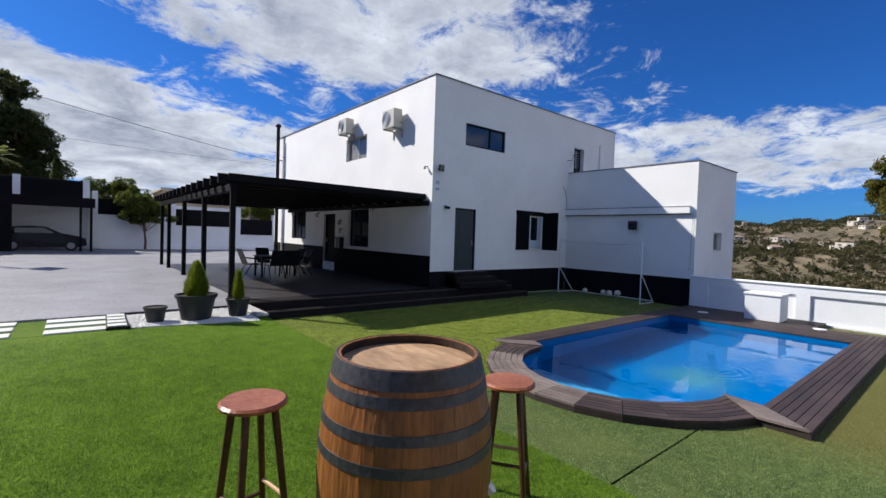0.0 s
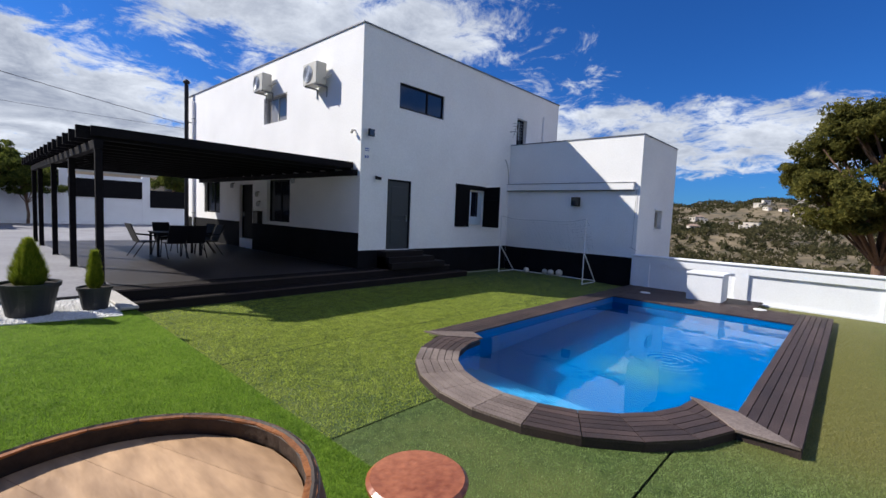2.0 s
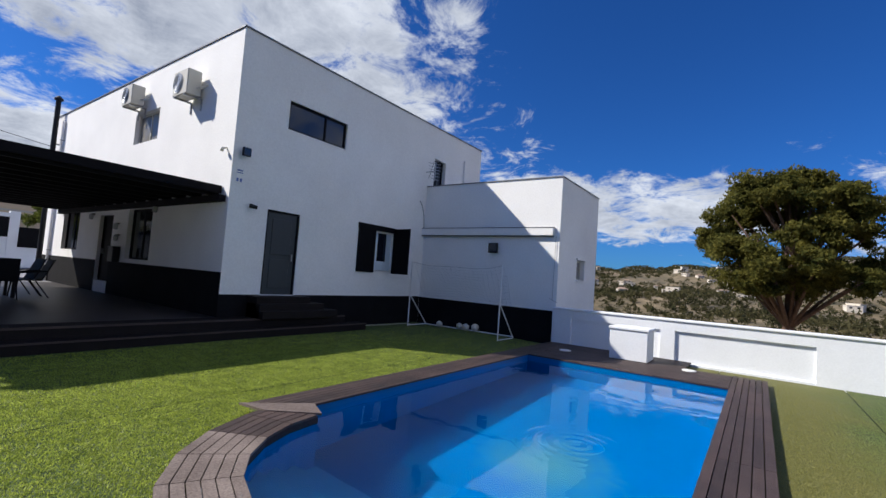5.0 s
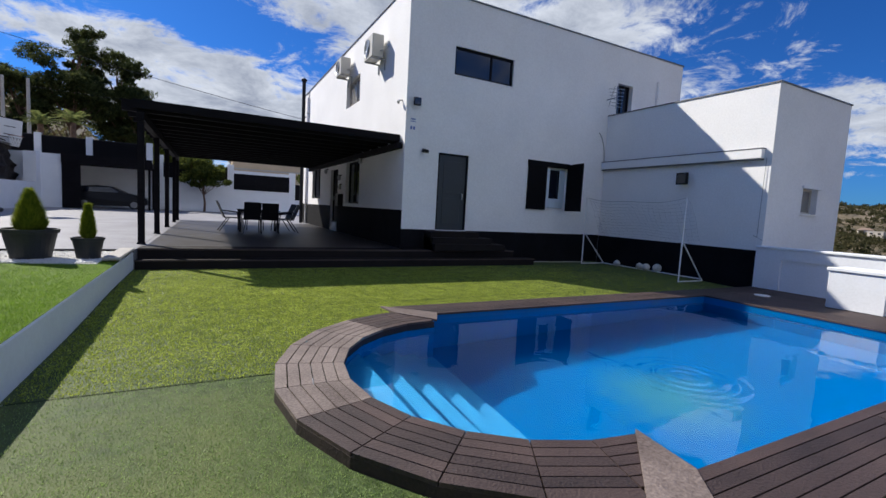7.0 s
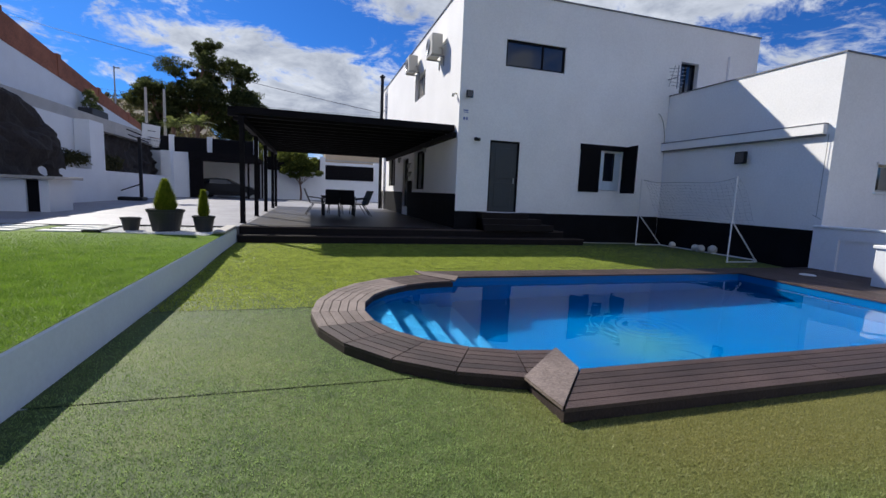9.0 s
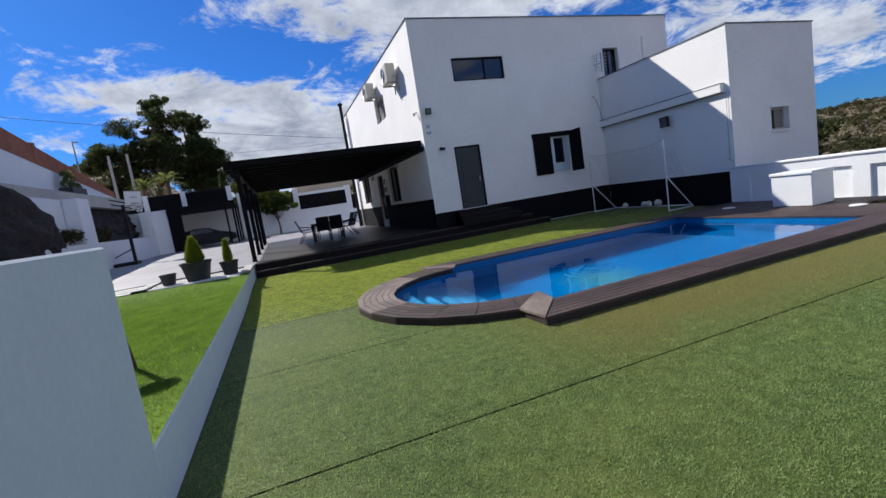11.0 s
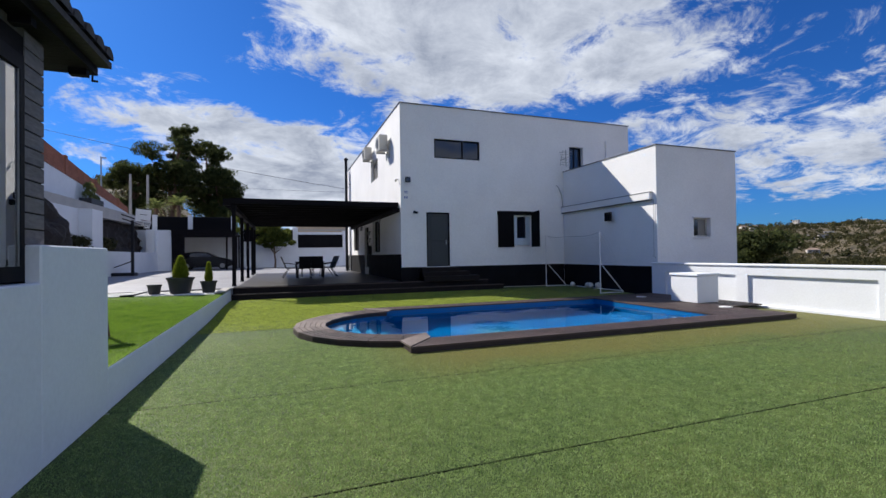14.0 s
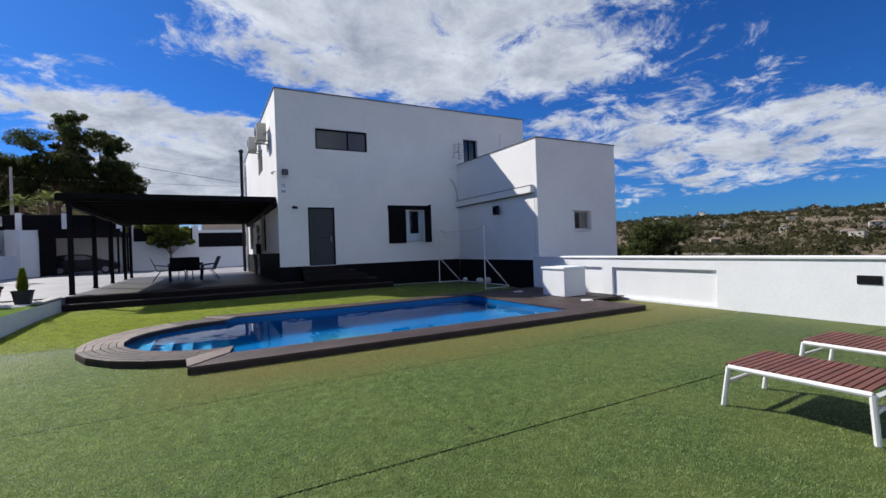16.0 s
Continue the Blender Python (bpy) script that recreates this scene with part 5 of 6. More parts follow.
for x, y in ((0.22, 34.5), (0.72, 34.55), (0.75, 36.5), (0.78, 38.4)):
    part("post", boxes((x - 0.06, y - 0.06, TERRACE, x + 0.06, y + 0.06, 3.2)), TIMBER, carport)
part("side_screen", boxes((-3.64, 34.42, TERRACE, -2.75, 34.48, 3.2)), TIMBER, carport)
screen = thing("wall_carport", (0, 0, 0), "white rendered wall beside the carport", "wall", kind="structure")
part("wall", boxes((-6.35, 34.5, -2.3, -3.66, 34.75, 3.6)), WHITE_WALL, screen)
fence = thing("upper_fence", (0, 0, 0), "dark mesh fence between white piers on the upper terrace", "fence", kind="structure")
part("terrace_edge", boxes((-10, 35, 3.2, -3.66, 41, 3.62)), CONCRETE, fence)
for x in (-5.3, -2.75, 0.5):
    part("pier", boxes((x - 0.17, 36.7, 3.501 if x > -3.4 else 3.621, x + 0.17, 37.0, 4.95)), WHITE_WALL, fence)
for x0, x1 in ((-9.5, -5.47), (-5.13, -2.92), (-2.58, 0.33)):
    part("panel", boxes((x0, 36.8, 3.5, x1, 36.86, 4.78)), SHUTTER, fence)
    part("top_rail", boxes((x0, 36.79, 4.78, x1, 36.87, 4.84)), DARK_METAL, fence)


def hatchback(at, turn):
    c = thing("car", at, "black hatchback parked under the carport", "car", turn=turn)
    prof = [(-2.05, 0.35), (-2.08, 0.75), (-1.9, 0.98), (-1.45, 1.38), (-0.7, 1.47), (0.15, 1.43), (0.85, 1.02), (1.7, 0.88), (2.02, 0.7), (2.06, 0.35), (1.6, 0.2), (-1.6, 0.2)]
    bm = bmesh.new()
    ring = []
    for s in (-1, 1):
        ring.append([bm.verts.new((x, s * (0.86 if z < 1.0 else 0.68 + (1.47 - z) * 0.3), z)) for x, z in prof])
    for i in range(len(prof)):
        j = (i + 1) % len(prof)
        bm.faces.new((ring[0][i], ring[0][j], ring[1][j], ring[1][i]))
    bm.faces.new(ring[0])
    bm.faces.new(ring[1][::-1])
    part("body", bm, CARPAINT, c, bevel=0.03)
    for s in (-1, 1):
        bm = bmesh.new()
        pts = [(-1.35, 1.05), (-1.15, 1.33), (0.05, 1.36), (0.6, 1.05)]
        vs = [bm.verts.new((x, s * (0.875 - (z - 1.0) * 0.36), z)) for x, z in pts] + [bm.verts.new((x, s * (0.85 - (z - 1.0) * 0.36), z)) for x, z in pts]
        bm.faces.new(vs[:4])
        bm.faces.new(vs[4:][::-1])
        for i in range(4):
            j = (i + 1) % 4
            bm.faces.new((vs[i], vs[j], vs[4 + j], vs[4 + i]))
        part("side_window", bm, DARK_GLASS, c)
        bm = boxes((1.72, s * 0.55 - 0.2, 0.66, 2.05, s * 0.55 + 0.2, 0.8))
        part("headlight", bm, GREY, c, bevel=0.03)
        for x in (-1.28, 1.3):
            bm = bmesh.new()
            rod(bm, (x, s * 0.7, 0.31), (x, s * 0.89, 0.31), 0.31, 24)
            wheel = part("wheel", bm, RUBBER, c)
            bm = bmesh.new()
            rod(bm, (x, s * 0.885, 0.31), (x, s * 0.9, 0.31), 0.2, 10)
            part("rim", bm, RIM, wheel)
        bm = boxes((0.45, s * 0.88 - 0.05, 0.98, 0.6, s * 0.98 + 0.02, 1.1))
        part("mirror", bm, CARPAINT, c, bevel=0.02)


hatchback((-1.55, 36.3, TERRACE), 2)

# slope on the west side: hut, retaining wall with rock niches, terraced wall with brick parapet
hut = thing("stone_barbecue", (-3.35, 14.2, TERRACE), "low white masonry barbecue with a flat slab top", "barbecue")
part("body", boxes((-1.6, 0, 0, 0.3, 1.3, 0.93), (0.62, 0, 0, 0.85, 1.3, 0.93), (0.3, 0.6, 0, 0.62, 1.3, 0.93)), WHITE_WALL, hut)
# Black block added so that the opening reads as deep shade
part("firebox", boxes((0.302, 0.08, 0, 0.618, 0.6, 0.9)), SHUTTER, hut, "black block painted in as the shade of the opening")
part("slab", boxes((-1.75, -0.2, 0.93, 1.1, 1.45, 1.02)), CONCRETE, hut, bevel=0.015)
slope = thing("wall_west", (0, 0, 0), "white terraced retaining wall with dark rock niches", "wall", kind="structure")
WX = -4.6
part("wall", boxes((WX - 0.3, 9, -2.3, WX, 34.5, 1.85)), WHITE_WALL, slope)
for y0, y1, zt in ((22.2, 23.6, 4.0), (33.8, 34.49, 3.6)):
    part("pier", boxes((WX - 0.6, y0, 1.85, WX - 0.02, y1, zt)), WHITE_WALL, slope)
part("wall", boxes((WX - 0.9, 9, 1.85, WX - 0.62, 23.4, 4.0)), WHITE_WALL, slope)
bm = bmesh.new()
bmesh.ops.create_icosphere(bm, subdivisions=5, radius=1)
for v in bm.verts:
    q = v.co.copy()
    v.co = Vector((WX - 0.45 + q.x * 0.7, 16.0 + q.y * 4.6, 2.05 + q.z * 2.2)) + q * (0.35 * noise.fractal(q * 2.5, 1, 2, 5))
part("boulder", bm, ROCK, slope, "big dark rounded boulder")
bm = bmesh.new()
gy, gz = 60, 14
grid = [[bm.verts.new((WX - 1.0 - 0.5 * j / gz + 0.28 * noise.noise(Vector((i * 0.5, j * 0.5, 1))), 9 + 26 * i / gy, 1.7 + 2.5 * j / gz)) for j in range(gz + 1)] for i in range(gy + 1)]
for i in range(gy):
    for j in range(gz):
        bm.faces.new((grid[i][j], grid[i + 1][j], grid[i + 1][j + 1], grid[i][j + 1]))
part("rock_face", bm, ROCK, slope, "dark natural rock face")
part("ledge", boxes((-8.5, 9, 3.9, WX - 1.0, 34.9, 4.55)), CONCRETE, slope)
upper_wall = thing("terraced_wall", (-6.4, 0, 0), "tall white wall with a stepped orange brick parapet", "wall", kind="structure")
bm = bmesh.new()
v = [bm.verts.new(p) for p in ((0, 6, 3.9), (0, 34, 3.9), (0, 34, 4.85), (0, 6, 8.05), (-0.3, 6, 3.9), (-0.3, 34, 3.9), (-0.3, 34, 4.85), (-0.3, 6, 8.05))]
for f in ((0, 1, 2, 3), (7, 6, 5, 4), (0, 3, 7, 4), (1, 5, 6, 2), (2, 6, 7, 3), (0, 4, 5, 1)):
    bm.faces.new([v[i] for i in f])
part("wall", bm, WHITE_WALL, upper_wall)
for k in range(14):
    y0 = 6 + 2 * k
    bm = bmesh.new()
    za, zb = 8.05 - (y0 - 6) * 3.2 / 28, 8.05 - (y0 - 4) * 3.2 / 28
    ta, tb = 9.8 - (y0 - 6) * 0.163, 9.8 - (y0 - 4) * 0.163
    v = [bm.verts.new(p) for p in ((0.03, y0, za - 0.02), (0.03, y0 + 2, zb - 0.02), (0.03, y0 + 2, tb), (0.03, y0, ta), (-0.33, y0, za - 0.02), (-0.33, y0 + 2, zb - 0.02), (-0.33, y0 + 2, tb), (-0.33, y0, ta))]
    for f in ((0, 1, 2, 3), (7, 6, 5, 4), (0, 3, 7, 4), (1, 5, 6, 2), (2, 6, 7, 3), (0, 4, 5, 1)):
        bm.faces.new([v[i] for i in f])
    part("parapet", bm, BRICK, upper_wall, "orange brick parapet")
    if k % 2:
        part("parapet_post", boxes((-0.36, y0 - 0.15, za, 0.06, y0 + 0.15, ta + 0.12)), BRICK, upper_wall)
planter = thing("planter_box", (-5.95, 26.1, 4.55), "black planter box with a leafy shrub on the ledge", "planter")
part("trough", boxes((-0.3, -0.9, 0, 0.3, 0.9, 0.35)), POT, planter, bevel=0.02)
g = np.random.default_rng(3)
v, f = leaves(g, [(0, -0.5, 0.6), (0, -0.2, 0.9), (0, 0.4, 0.5), (0, -0.45, 1.1)], [0.3, 0.3, 0.25, 0.2], 700, 0.05)
soup("foliage", v, f, PALM, planter)
for y0, y1, z, r in ((23.8, 25.6, 2.1, 0.4), (20.2, 22.1, 2.0, 0.32)):
    s = thing("ivy_shrub", (WX - 0.35, (y0 + y1) / 2, 1.86), "dark green creeper on the rock ledge", "shrub", "creepers")
    cs = [(g.normal() * 0.08, (t - 0.5) * (y1 - y0), 0.25 + 0.3 * g.random()) for t in np.linspace(0, 1, 8)]
    v, f = leaves(g, cs, [r] * 8, 1100, 0.05)
    soup("foliage", v, f, SCRUB, s)
rig = thing("basketball_hoop", (-3.7, 25.2, TERRACE), "portable basketball hoop on a black wheeled base", "basketball hoop")
part("post", boxes((-0.07, -0.07, 0.1, 0.07, 0.07, 3.2)), DARK_METAL, rig, bevel=0.01)
part("base", boxes((-2.3, -0.5, 0, 0.2, 0.3, 0.18)), DARK_METAL, rig, "black plastic ballast base", bevel=0.05)
for name, a, b, r in (("brace", (-1.7, 0, 0.16), (0, 0, 0.85), 0.03), ("arm", (-0.55, 0.05, 3.55), (0.42, -0.05, 3.18), 0.035), ("arm", (-0.5, 0.05, 3.3), (0.42, -0.05, 2.95), 0.03)):
    bm = bmesh.new()
    rod(bm, a, b, r)
    part(name, bm, DARK_METAL, rig)
bm = boxes((-0.02, -0.55, -0.02, 0.02, 0.55, 0.78))
board_b = part("backboard", bm, LOUNGER, rig, "white backboard with a dark border", bevel=0.006)
board_b.matrix_basis = pose(0.52, -0.05, 3.1, 0, 6, -27)
part("border", boxes((0.021, -0.55, -0.02, 0.026, 0.55, 0.02), (0.021, -0.55, 0.74, 0.026, 0.55, 0.78), (0.021, -0.24, 0.1, 0.026, 0.24, 0.13), (0.021, -0.24, 0.42, 0.026, 0.24, 0.45)), DARK_METAL, board_b)
bm = bmesh.new()
for k in range(20):
    a0, a1 = 2 * math.pi * k / 20, 2 * math.pi * (k + 1) / 20
    rod(bm, (0.28 + 0.23 * math.cos(a0), 0.23 * math.sin(a0), 0.1), (0.28 + 0.23 * math.cos(a1), 0.23 * math.sin(a1), 0.1), 0.012, 5)
rim_b = part("rim", bm, BRICK, board_b, "orange metal rim")
bm = bmesh.new()
for k in range(12):
    a0 = 2 * math.pi * k / 12
    for s0, s1 in ((0, 1), (1, 2), (2, 3)):
        for way in (-1, 1):
            q = [Vector((0.28 + (0.22 - 0.035 * st) * math.cos(a0 + way * 0.26 * st), (0.22 - 0.035 * st) * math.sin(a0 + way * 0.26 * st), 0.1 - 0.15 * st)) for st in (s0, s1)]
            rod(bm, q[0], q[1], 0.008, 3)
part("net", bm, LOUNGER, board_b, "white cord net")


# ---- trees ----
def tree(name, at, height, trunk, crowns, count, size, material, label, squash=0.7, seed=1, category="tree", puff=(0.28, 0.5)):
    """A tapered trunk with limbs to each clump of the crown; crowns: (x, y, z, radius) from the foot."""
    g = np.random.default_rng(seed)
    t = thing(name, at, label, category)
    bm = bmesh.new()
    steps = [Vector((0.12 * math.sin(k * 1.7 + seed) * k / 3, 0.12 * math.cos(k * 1.3 + seed) * k / 3, height * 0.8 * k / 5)) for k in range(6)]
    for k in range(5):
        rod(bm, steps[k], steps[k + 1], trunk * (1 - 0.15 * k), 10, trunk * (1 - 0.15 * (k + 1)))
    part("trunk", bm, BARK, t)
    cs, rs = [], []
    for x, y, z, r in crowns:
        c = Vector((x, y, z))
        foot = steps[min(5, max(1, int((z - r * 0.8) / height * 5)))]
        bm = bmesh.new()
        rod(bm, foot, c, trunk * 0.3, 6, trunk * 0.08)
        part("limb", bm, BARK, t)
        m = max(5, int(7 * r))
        for _ in range(m):
            d = g.normal(size=3)
            d /= np.linalg.norm(d)
            cs.append((x + d[0] * r * 0.75, y + d[1] * r * 0.75, z + d[2] * r * 0.75 * squash))
            rs.append(r * g.uniform(*puff))
    v, f = leaves(g, cs, rs, count, size, 0.65)
    soup("crown", v, f, material, t)
    return t


g = np.random.default_rng(11)
foot = float(land(47, -0.6)) - 0.3
crowns = []
for k in range(70):
    t = g.random()
    reach = 6.0 * math.sqrt(max(0.02, 1 - (2 * t - 0.75) ** 2 / 1.6)) * math.sqrt(g.uniform(0.05, 1))
    a = g.uniform(0, 6.28)
    crowns.append((reach * math.cos(a), reach * math.sin(a), 2.8 + 8.4 * t - foot, g.uniform(1.2, 2.0)))
tree("pine_tree", (47, -0.6, foot), 11.5 - foot, 0.55, crowns, 170000, 0.085, PINE, "large spreading pine with sunlit green crown", seed=4)
for k, (x, y, h, w, n) in enumerate(((-17.4, 78.3, 17.2, 3.2, 12), (-12.2, 76.5, 23.2, 3.5, 18), (-5.4, 78.3, 16.9, 3.4, 13), (-7.7, 80.1, 22.0, 3.7, 17))):
    z = float(land(x, y)) - 0.2
    g = np.random.default_rng(20 + k)
    top = h - z - 0.6
    crowns = [(g.uniform(-w, w), g.uniform(-w, w) * 0.7, top - 1.0 - g.uniform(0, 1) ** 1.2 * top * 0.55, g.uniform(1.2, 2.2)) for _ in range(2 * n)]
    tree("pine_tree", (x, y, z), top, 0.42, crowns, 62000, 0.09, PINE_DARK, "tall dark pine behind the carport", seed=30 + k, puff=(0.28, 0.5))
for x, y, z, h, r, m, lab in ((3.8, 38.0, TERRACE, 3.9, 1.7, OLIVE, "small clipped citrus tree beside the white wall"), (2.3, 40.6, 1.0, 4.7, 2.0, OLIVE, "leafy shrub tree behind the boundary wall"), (12.5, 40.6, 0.8, 4.2, 1.5, OLIVE, "leafy shrub behind the boundary wall")):
    g = np.random.default_rng(int(x * 10))
    crowns = [(g.uniform(-0.7, 0.7) * r, g.uniform(-0.7, 0.7) * r, h - 0.3 - g.uniform(0.0, 1.0) * r * 0.95, r * g.uniform(0.38, 0.55)) for _ in range(16)]
    tree("garden_tree", (x, y, z - 0.02), h, 0.09, crowns, 14000, 0.06, m, lab, seed=int(y))
for x, y, h, r, lab in ((40, 20.5, 3.2, 3.2, "dark green bush behind the boundary wall"), (37, 25, 2.2, 2.6, "dark green bush behind the boundary wall"), (34, -14, 0.5, 2.6, "dark green bush behind the boundary wall")):
    z = float(land(x, y))
    g = np.random.default_rng(int(x))
    top = h - z
    crowns = [(g.uniform(-0.8, 0.8) * r, g.uniform(-0.8, 0.8) * r, top - g.uniform(0.15, 1) * top * 0.6, r * g.uniform(0.35, 0.55)) for _ in range(14)]
    tree("bush_tree", (x, y, z - 0.2), top, 0.2, crowns, 14000, 0.09, PINE_DARK, lab, seed=int(x) + 1)
cy = thing("cypress", (-1.4, 55, float(land(-1.4, 55)) - 0.2), "slim dark cypress in the distance", "tree")
bm = bmesh.new()
rod(bm, (0, 0, 0), (0, 0, 3), 0.12)
part("trunk", bm, BARK, cy)
g = np.random.default_rng(8)
ctop = 8.2 - cy.location.z
v, f = leaves(g, [(0, 0, 0.8 + t * (ctop - 1)) for t in np.linspace(0, 1, 14)], [0.75 * (1 - 0.85 * t ** 2) for t in np.linspace(0, 1, 14)], 4500, 0.09)
soup("crown", v, f, PINE_DARK, cy)


def agave(at, r, n, seed, label):
    p = thing("palm", at, label, "palm")
    g = np.random.default_rng(seed)
    bm = bmesh.new()
    rod(bm, (0, 0, -1.5), (0, 0, r * 0.6), 0.16, 8)
    part("trunk", bm, BARK, p)
    vs = []
    for k in range(n):
        a, up = g.uniform(0, 6.28), g.uniform(0.1, 1.3)
        d = np.array([math.cos(a) * math.cos(up), math.sin(a) * math.cos(up), math.sin(up)])
        s = np.array([-math.sin(a), math.cos(a), 0])
        c = np.array([0, 0, r * 0.6])
        for j in range(14):
            t = j / 14
            q = c + d * r * t + np.array([0, 0, -0.45 * r * t * t])
            for sg in (-1, 1):
                vs += [q, q + d * 0.06, q + d * 0.12 + sg * s * 0.35 * r * (1 - t * 0.6) * 0.6 + np.array([0, 0, -0.05])]
    soup("fronds", vs, np.arange(len(vs)).reshape(-1, 3), PALM, p)


agave((-3.9, 38.4, 5.0), 1.6, 34, 2, "pale feathery palm behind the upper fence")
agave((-5.7, 38.9, 4.8), 1.5, 30, 3, "pale feathery palm behind the upper fence")

pole = thing("street_lamp", (-10.6, 42, float(land(-10.6, 42)) - 0.1), "slim grey street lamp post on the slope", "street lamp")
bm = bmesh.new()
rod(bm, (0, 0, 0), (0, 0, 10.5 - pole.location.z), 0.09, 8, 0.05)
part("pole", bm, GREY, pole)
part("lamp_head", boxes((-0.05, -0.06, 10.35 - pole.location.z, 0.4, 0.06, 10.43 - pole.location.z)), GREY, pole)
for x, z in ((-10.2, 6.6), (-8.9, 6.4)):
    p = thing("utility_pole", (x + 2.2, 40.5, 2.2), "pale concrete utility pole among the pines", "pole", "utility poles")
    bm = bmesh.new()
    rod(bm, (0, 0, 0), (0, 0, 6.6), 0.14, 8, 0.09)
    part("pole", bm, CONCRETE, p)
for k, (a, b) in enumerate((((8.6, 25.2, 5.9), (-16, 26.5, 10.6)), ((8.6, 25.25, 5.7), (-22, 37, 8.6)))):
    w = thing("overhead_cable", (0, 0, 0), "thin black overhead cable to the house", "cable", "overhead cables")
    bm = bmesh.new()
    p0, p1 = Vector(a), Vector(b)
    pts = [p0.lerp(p1, t / 16) - Vector((0, 0, 0.35 * 4 * (t / 16) * (1 - t / 16))) for t in range(17)]
    thick = 0.012 - 0.005 * k
    rings = [[bm.verts.new((q.x + 0.4 * thick * math.cos(s * 1.2566), q.y + thick * math.cos(s * 1.2566), q.z + thick * math.sin(s * 1.2566))) for s in range(5)] for q in pts]
    for ra, rb in zip(rings, rings[1:]):
        for s in range(5):
            bm.faces.new((ra[s], ra[(s + 1) % 5], rb[(s + 1) % 5], rb[s]))
    part("cable", bm, DARK_METAL, w)

# ---- far hillside: scrub and houses ----
g = np.random.default_rng(77)
n = 34000
b, r = np.radians(g.uniform(25, 140, n)), 60 + 1050 * g.random(n) ** 1.35
b[:4000], r[:4000] = np.radians(g.uniform(-60, -4, 4000)), 100 + 260 * g.random(4000)
x, y = 5 + r * np.sin(b), 8 + r * np.cos(b)
patch = np.sin(x * 0.017 + 2) * np.sin(y * 0.013) + 0.5 * np.sin(x * 0.05) * np.cos(y * 0.043)
ok = (patch + g.normal(size=n) * 0.45 > -0.42) & (np.hypot(x - 47, y) > 9)
x, y, r = x[ok], y[ok], r[ok]
n = len(x)
hgt = g.uniform(0.8, 2.6, n) * (0.75 + r / 600)
centre = np.stack([x, y, land(x, y) + hgt * 0.5], -1)
k = 20
d = g.normal(size=(n, k, 3))
d /= np.linalg.norm(d, axis=2)[:, :, None]
mid = centre[:, None] + d * (hgt * 0.62)[:, None, None] * g.uniform(0.5, 1.1, (n, k, 1)) * np.array([1.25, 1.25, 0.85])
tri = g.normal(size=(n, k, 3, 3)) * (hgt * 0.26)[:, None, None, None]
v = (mid[:, :, None] + tri).reshape(-1, 3)
tagged(soup("hillside_scrub", v, np.arange(len(v)).reshape(-1, 3), SCRUB), "pines and scrub covering the far hillside", "trees", kind="stuff")


def villa(at, w, d, h, turn, hip):
    t = thing("hill_house", at, "pale house on the far hillside", "house", "hillside houses", turn=turn)
    part("wall", boxes((-w / 2, -d / 2, -3, w / 2, d / 2, h)), VILLA, t)
    bm = bmesh.new()
    if hip:
        v = [bm.verts.new(p) for p in ((-w / 2 - 0.4, -d / 2 - 0.4, h), (w / 2 + 0.4, -d / 2 - 0.4, h), (w / 2 + 0.4, d / 2 + 0.4, h), (-w / 2 - 0.4, d / 2 + 0.4, h), (-w / 4, 0, h + d * 0.22), (w / 4, 0, h + d * 0.22))]
        for f in ((0, 1, 5, 4), (1, 2, 5), (2, 3, 4, 5), (3, 0, 4), (3, 2, 1, 0)):
            bm.faces.new([v[i] for i in f])
        part("roof", bm, VILLA_ROOF, t)
    else:
        box(bm, -w / 2 - 0.2, -d / 2 - 0.2, h, w / 2 + 0.2, d / 2 + 0.2, h + 0.4)
        part("roof", bm, VILLA, t)
    for k in range(2):
        x = -w / 2 + w * (k + 0.5) / 2
        part("window", boxes((x - 0.7, -d / 2 - 0.03, h * 0.45, x + 0.7, -d / 2 + 0.03, h * 0.8)), DARK_GLASS, t)
    return t


g = np.random.default_rng(9)
for k in range(80):
    bb = radians(g.uniform(48, 100))
    rr = g.choice([g.uniform(330, 560), g.uniform(480, 950)])
    x, y = 5 + rr * math.sin(bb), 8 + rr * math.cos(bb)
    villa((x, y, float(land(x, y)) + 0.5), g.uniform(5, 9), g.uniform(4, 7), g.uniform(2.2, 3.6), math.degrees(-bb) + g.uniform(-30, 30), k % 5 < 2)

# ---- decking round the pool, board by board ----
deck = thing("pool_deck", (0, 0, 0), "weathered dark timber decking round the pool", "decking", kind="structure")
shapes = {}


def board(pts, material=DECK, z=DECK_Z):
    """One board as a prism; boards of one shape share a mesh."""
    o = pts[0]
    rel = tuple((round(x - o[0], 4), round(y - o[1], 4)) for x, y in pts)
    key = (rel, material.name)
    if key not in shapes:
        bm = bmesh.new()
        prism(bm, rel, -0.026, 0)
        bmesh.ops.recalc_face_normals(bm, faces=bm.faces[:])
        me = bpy.data.meshes.new("board")
        bm.to_mesh(me)
        bm.free()
        me.materials.append(material)
        shapes[key] = me
    ob = new("board", shapes[key])
    ob.parent, ob.location = deck, (o[0], o[1], z)


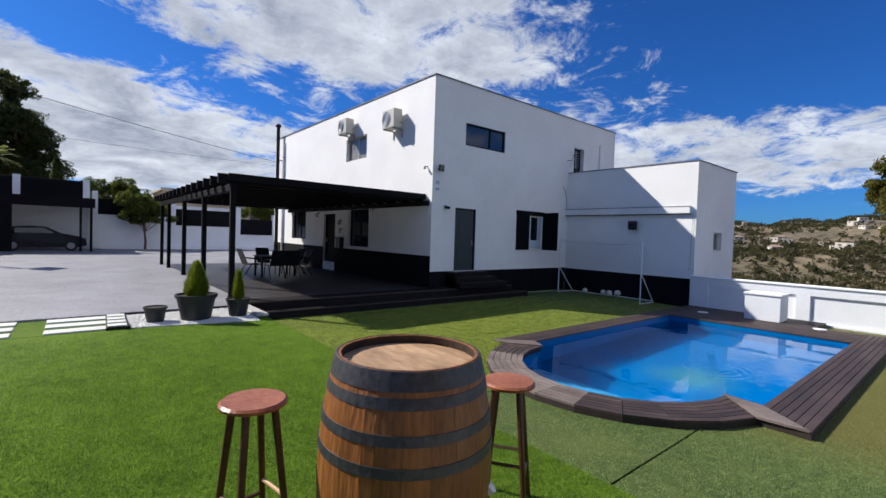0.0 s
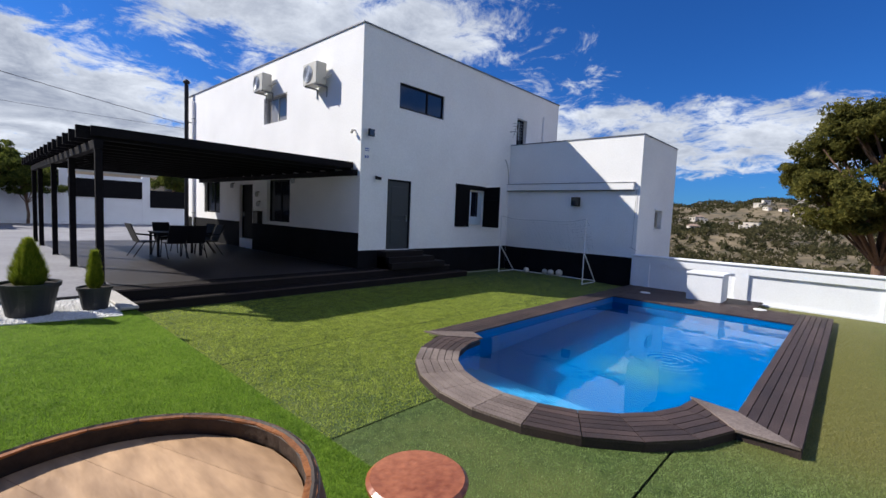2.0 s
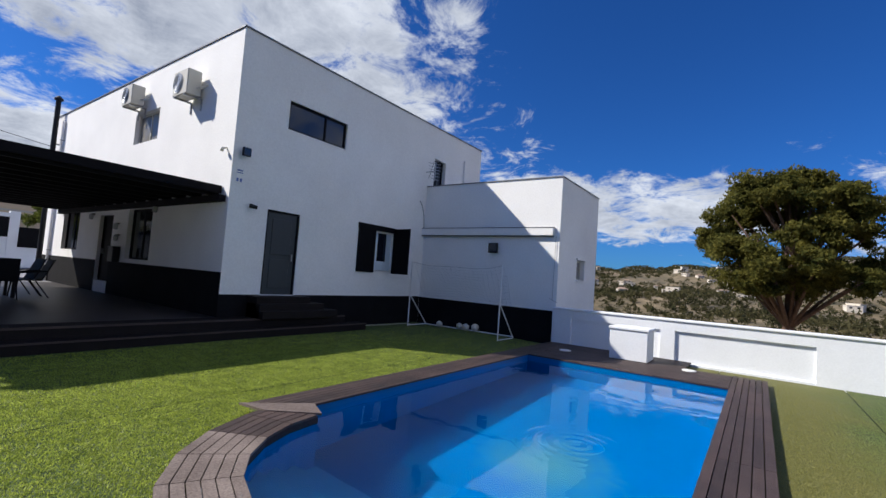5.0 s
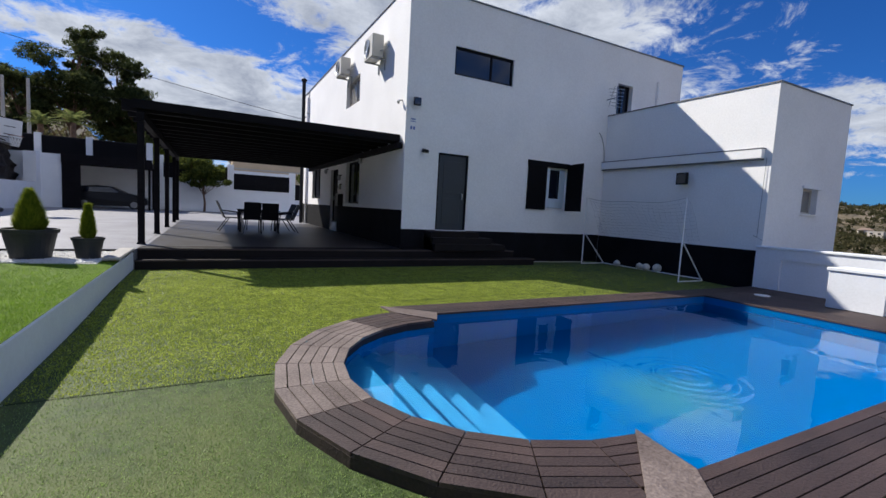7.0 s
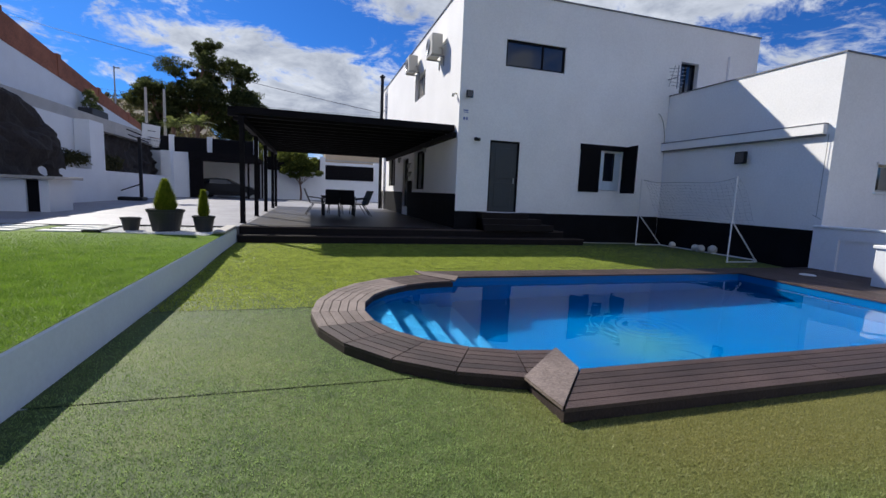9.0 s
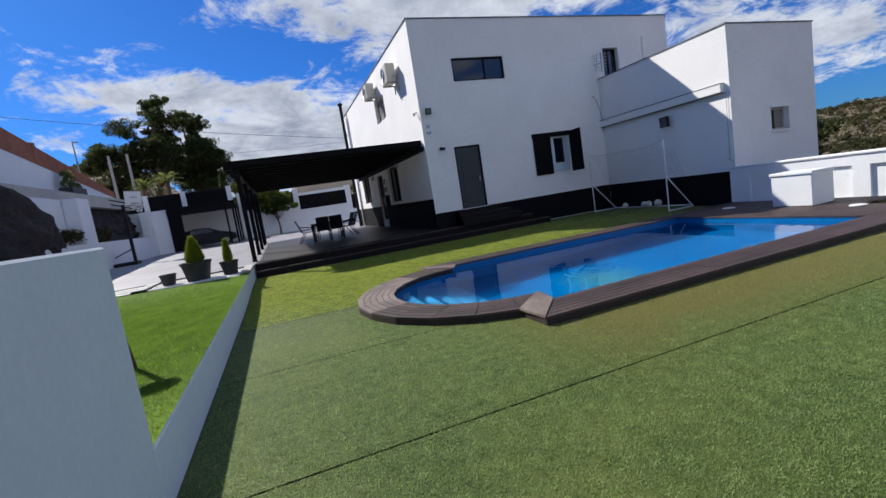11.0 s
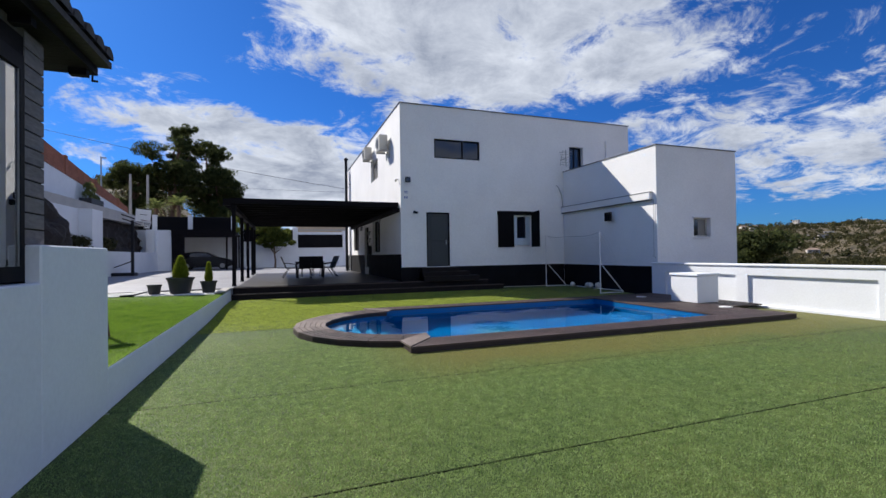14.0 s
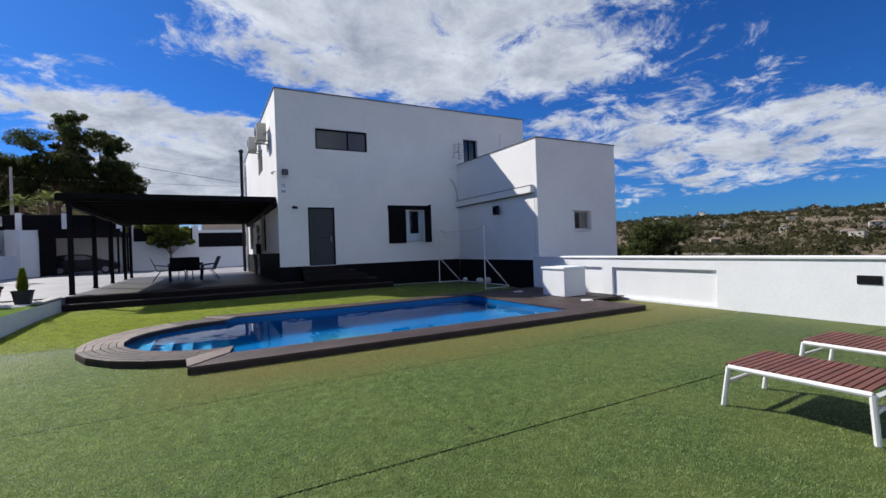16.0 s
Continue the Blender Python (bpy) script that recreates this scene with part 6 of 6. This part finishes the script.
def strip(x0, x1, y0, y1, count, along, lengths):
    """Boards side by side, butted end to end at the given lengths."""
    if along == "x":
        w = (y1 - y0) / count
        cuts = [0.0, *lengths, x1]
        for k in range(count):
            ya, yb = y0 + k * w + 0.005, y0 + (k + 1) * w - 0.005
            for a, b in zip(cuts, cuts[1:]):
                aa, ab = (x0(ya), x0(yb)) if a == 0.0 else (a, a)
                board([(aa + 0.003, ya), (b - 0.003, ya), (b - 0.003, yb), (ab + 0.003, yb)])
    else:
        w = (x1 - x0) / count
        cuts = [y0, *lengths, y1]
        for k in range(count):
            for a, b in zip(cuts, cuts[1:]):
                board([(x0 + k * w + 0.005, a + 0.003), (x0 + (k + 1) * w - 0.005, a + 0.003), (x0 + (k + 1) * w - 0.005, b - 0.003), (x0 + k * w + 0.005, b - 0.003)])


OUT = 0.56
strip(lambda y: 6.225 + (y - 1.17) * 0.866, 14.5, PY0 - OUT, PY0 + 0.02, 6, "x", (8.8, 10.9, 12.97))
strip(lambda y: 6.97 - (y - 5.56) * 1.09, 15.58, PY1 - 0.02, PY1 + OUT - 0.04, 6, "x", (9.0, 11.2, 13.2))
strip(PX1 - 0.02, 14.42, PY0 + 0.02, PY1 - 0.02, 15, "y", (3.0, 4.4))
strip(14.42, 15.58, 2.6, PY1 - 0.02, 11, "y", (3.345,))
M = 12
for s in range(M):
    a0, a1 = math.pi / 2 + math.pi * s / M, math.pi / 2 + math.pi * (s + 1) / M
    for k in range(6):
        r0, r1 = POOL_R - 0.02 + 0.098 * k + 0.005, POOL_R - 0.02 + 0.098 * (k + 1) - 0.005
        e = 0.0025
        trim = radians(0.5 + 15.0 * (k + 0.5) / 6)
        a0, a1 = max(math.pi / 2 + math.pi * s / M, math.pi / 2 + trim * 0.7), min(math.pi / 2 + math.pi * (s + 1) / M, 1.5 * math.pi - trim)
        if a1 - a0 < 0.02:
            continue
        pts = [(POOL_C[0] + rr * math.cos(aa), POOL_C[1] + rr * math.sin(aa)) for rr, aa in ((r0, a1 - e), (r0, a0 + e), (r1, a0 + e), (r1, a1 - e))]
        board(pts, DECK if s >= 7 or s < 2 else DECK_LIGHT)
board([(6.19, 1.66), (6.215, 1.17), (6.70, 1.73), (6.77, 2.2)], DECK_LIGHT, DECK_Z + 0.012)
board([(6.80, 5.22), (6.97, 5.56), (6.36, 6.12), (6.42, 5.70)], DECK_LIGHT, DECK_Z + 0.012)
bm = bmesh.new()
for s in range(M):
    a0, a1 = math.pi / 2 + math.pi * s / M, math.pi / 2 + math.pi * (s + 1) / M
    for rr, q in ((POOL_R + 0.565, 1), (POOL_R, -1)):
        p0 = (POOL_C[0] + rr * math.cos(a0), POOL_C[1] + rr * math.sin(a0))
        p1 = (POOL_C[0] + rr * math.cos(a1), POOL_C[1] + rr * math.sin(a1))
        i0 = (POOL_C[0] + (rr - 0.02 * q) * math.cos(a0), POOL_C[1] + (rr - 0.02 * q) * math.sin(a0))
        i1 = (POOL_C[0] + (rr - 0.02 * q) * math.cos(a1), POOL_C[1] + (rr - 0.02 * q) * math.sin(a1))
        prism(bm, [p0, p1, i1, i0], -0.12 if q > 0 else -0.02, DECK_Z - 0.027)
part("skirt", bm, SKIRT, deck, "dark edge board")
part("skirt", boxes((6.22, PY0 - OUT + 0.004, -0.12, 14.49, PY0 - OUT + 0.03, DECK_Z - 0.027), (14.46, PY0 - OUT + 0.03, -0.12, 14.49, 2.6, DECK_Z - 0.027), (6.6, PY1 + OUT - 0.07, -0.12, 15.55, PY1 + OUT - 0.045, DECK_Z - 0.027), (6.225, PY0 - OUT + 0.03, -0.12, 6.245, 1.66, DECK_Z - 0.02)), SKIRT, deck, "dark edge board")

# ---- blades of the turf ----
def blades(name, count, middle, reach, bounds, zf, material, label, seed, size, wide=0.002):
    """Turf fibres, densest in patches set to suit the camera's walk, thinning outwards."""
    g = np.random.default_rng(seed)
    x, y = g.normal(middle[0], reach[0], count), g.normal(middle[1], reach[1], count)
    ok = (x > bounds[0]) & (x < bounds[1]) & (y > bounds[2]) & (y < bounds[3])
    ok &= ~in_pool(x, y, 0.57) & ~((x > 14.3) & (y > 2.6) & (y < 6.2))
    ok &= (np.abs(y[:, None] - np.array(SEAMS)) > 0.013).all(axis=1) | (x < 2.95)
    x, y = x[ok], y[ok]
    n = len(x)
    a = g.uniform(0, 2 * np.pi, n)
    h, lean = g.uniform(0.6, 1.2, n) * size, g.normal(size=(n, 2)) * size * 0.6
    base = np.stack([x, y, zf(y)], -1)
    side = np.stack([np.cos(a), np.sin(a), np.zeros(n)], -1) * wide
    tip = base + np.stack([lean[:, 0], lean[:, 1], h], -1)
    v = np.stack([base - side, base + side, tip], 1).reshape(-1, 3)
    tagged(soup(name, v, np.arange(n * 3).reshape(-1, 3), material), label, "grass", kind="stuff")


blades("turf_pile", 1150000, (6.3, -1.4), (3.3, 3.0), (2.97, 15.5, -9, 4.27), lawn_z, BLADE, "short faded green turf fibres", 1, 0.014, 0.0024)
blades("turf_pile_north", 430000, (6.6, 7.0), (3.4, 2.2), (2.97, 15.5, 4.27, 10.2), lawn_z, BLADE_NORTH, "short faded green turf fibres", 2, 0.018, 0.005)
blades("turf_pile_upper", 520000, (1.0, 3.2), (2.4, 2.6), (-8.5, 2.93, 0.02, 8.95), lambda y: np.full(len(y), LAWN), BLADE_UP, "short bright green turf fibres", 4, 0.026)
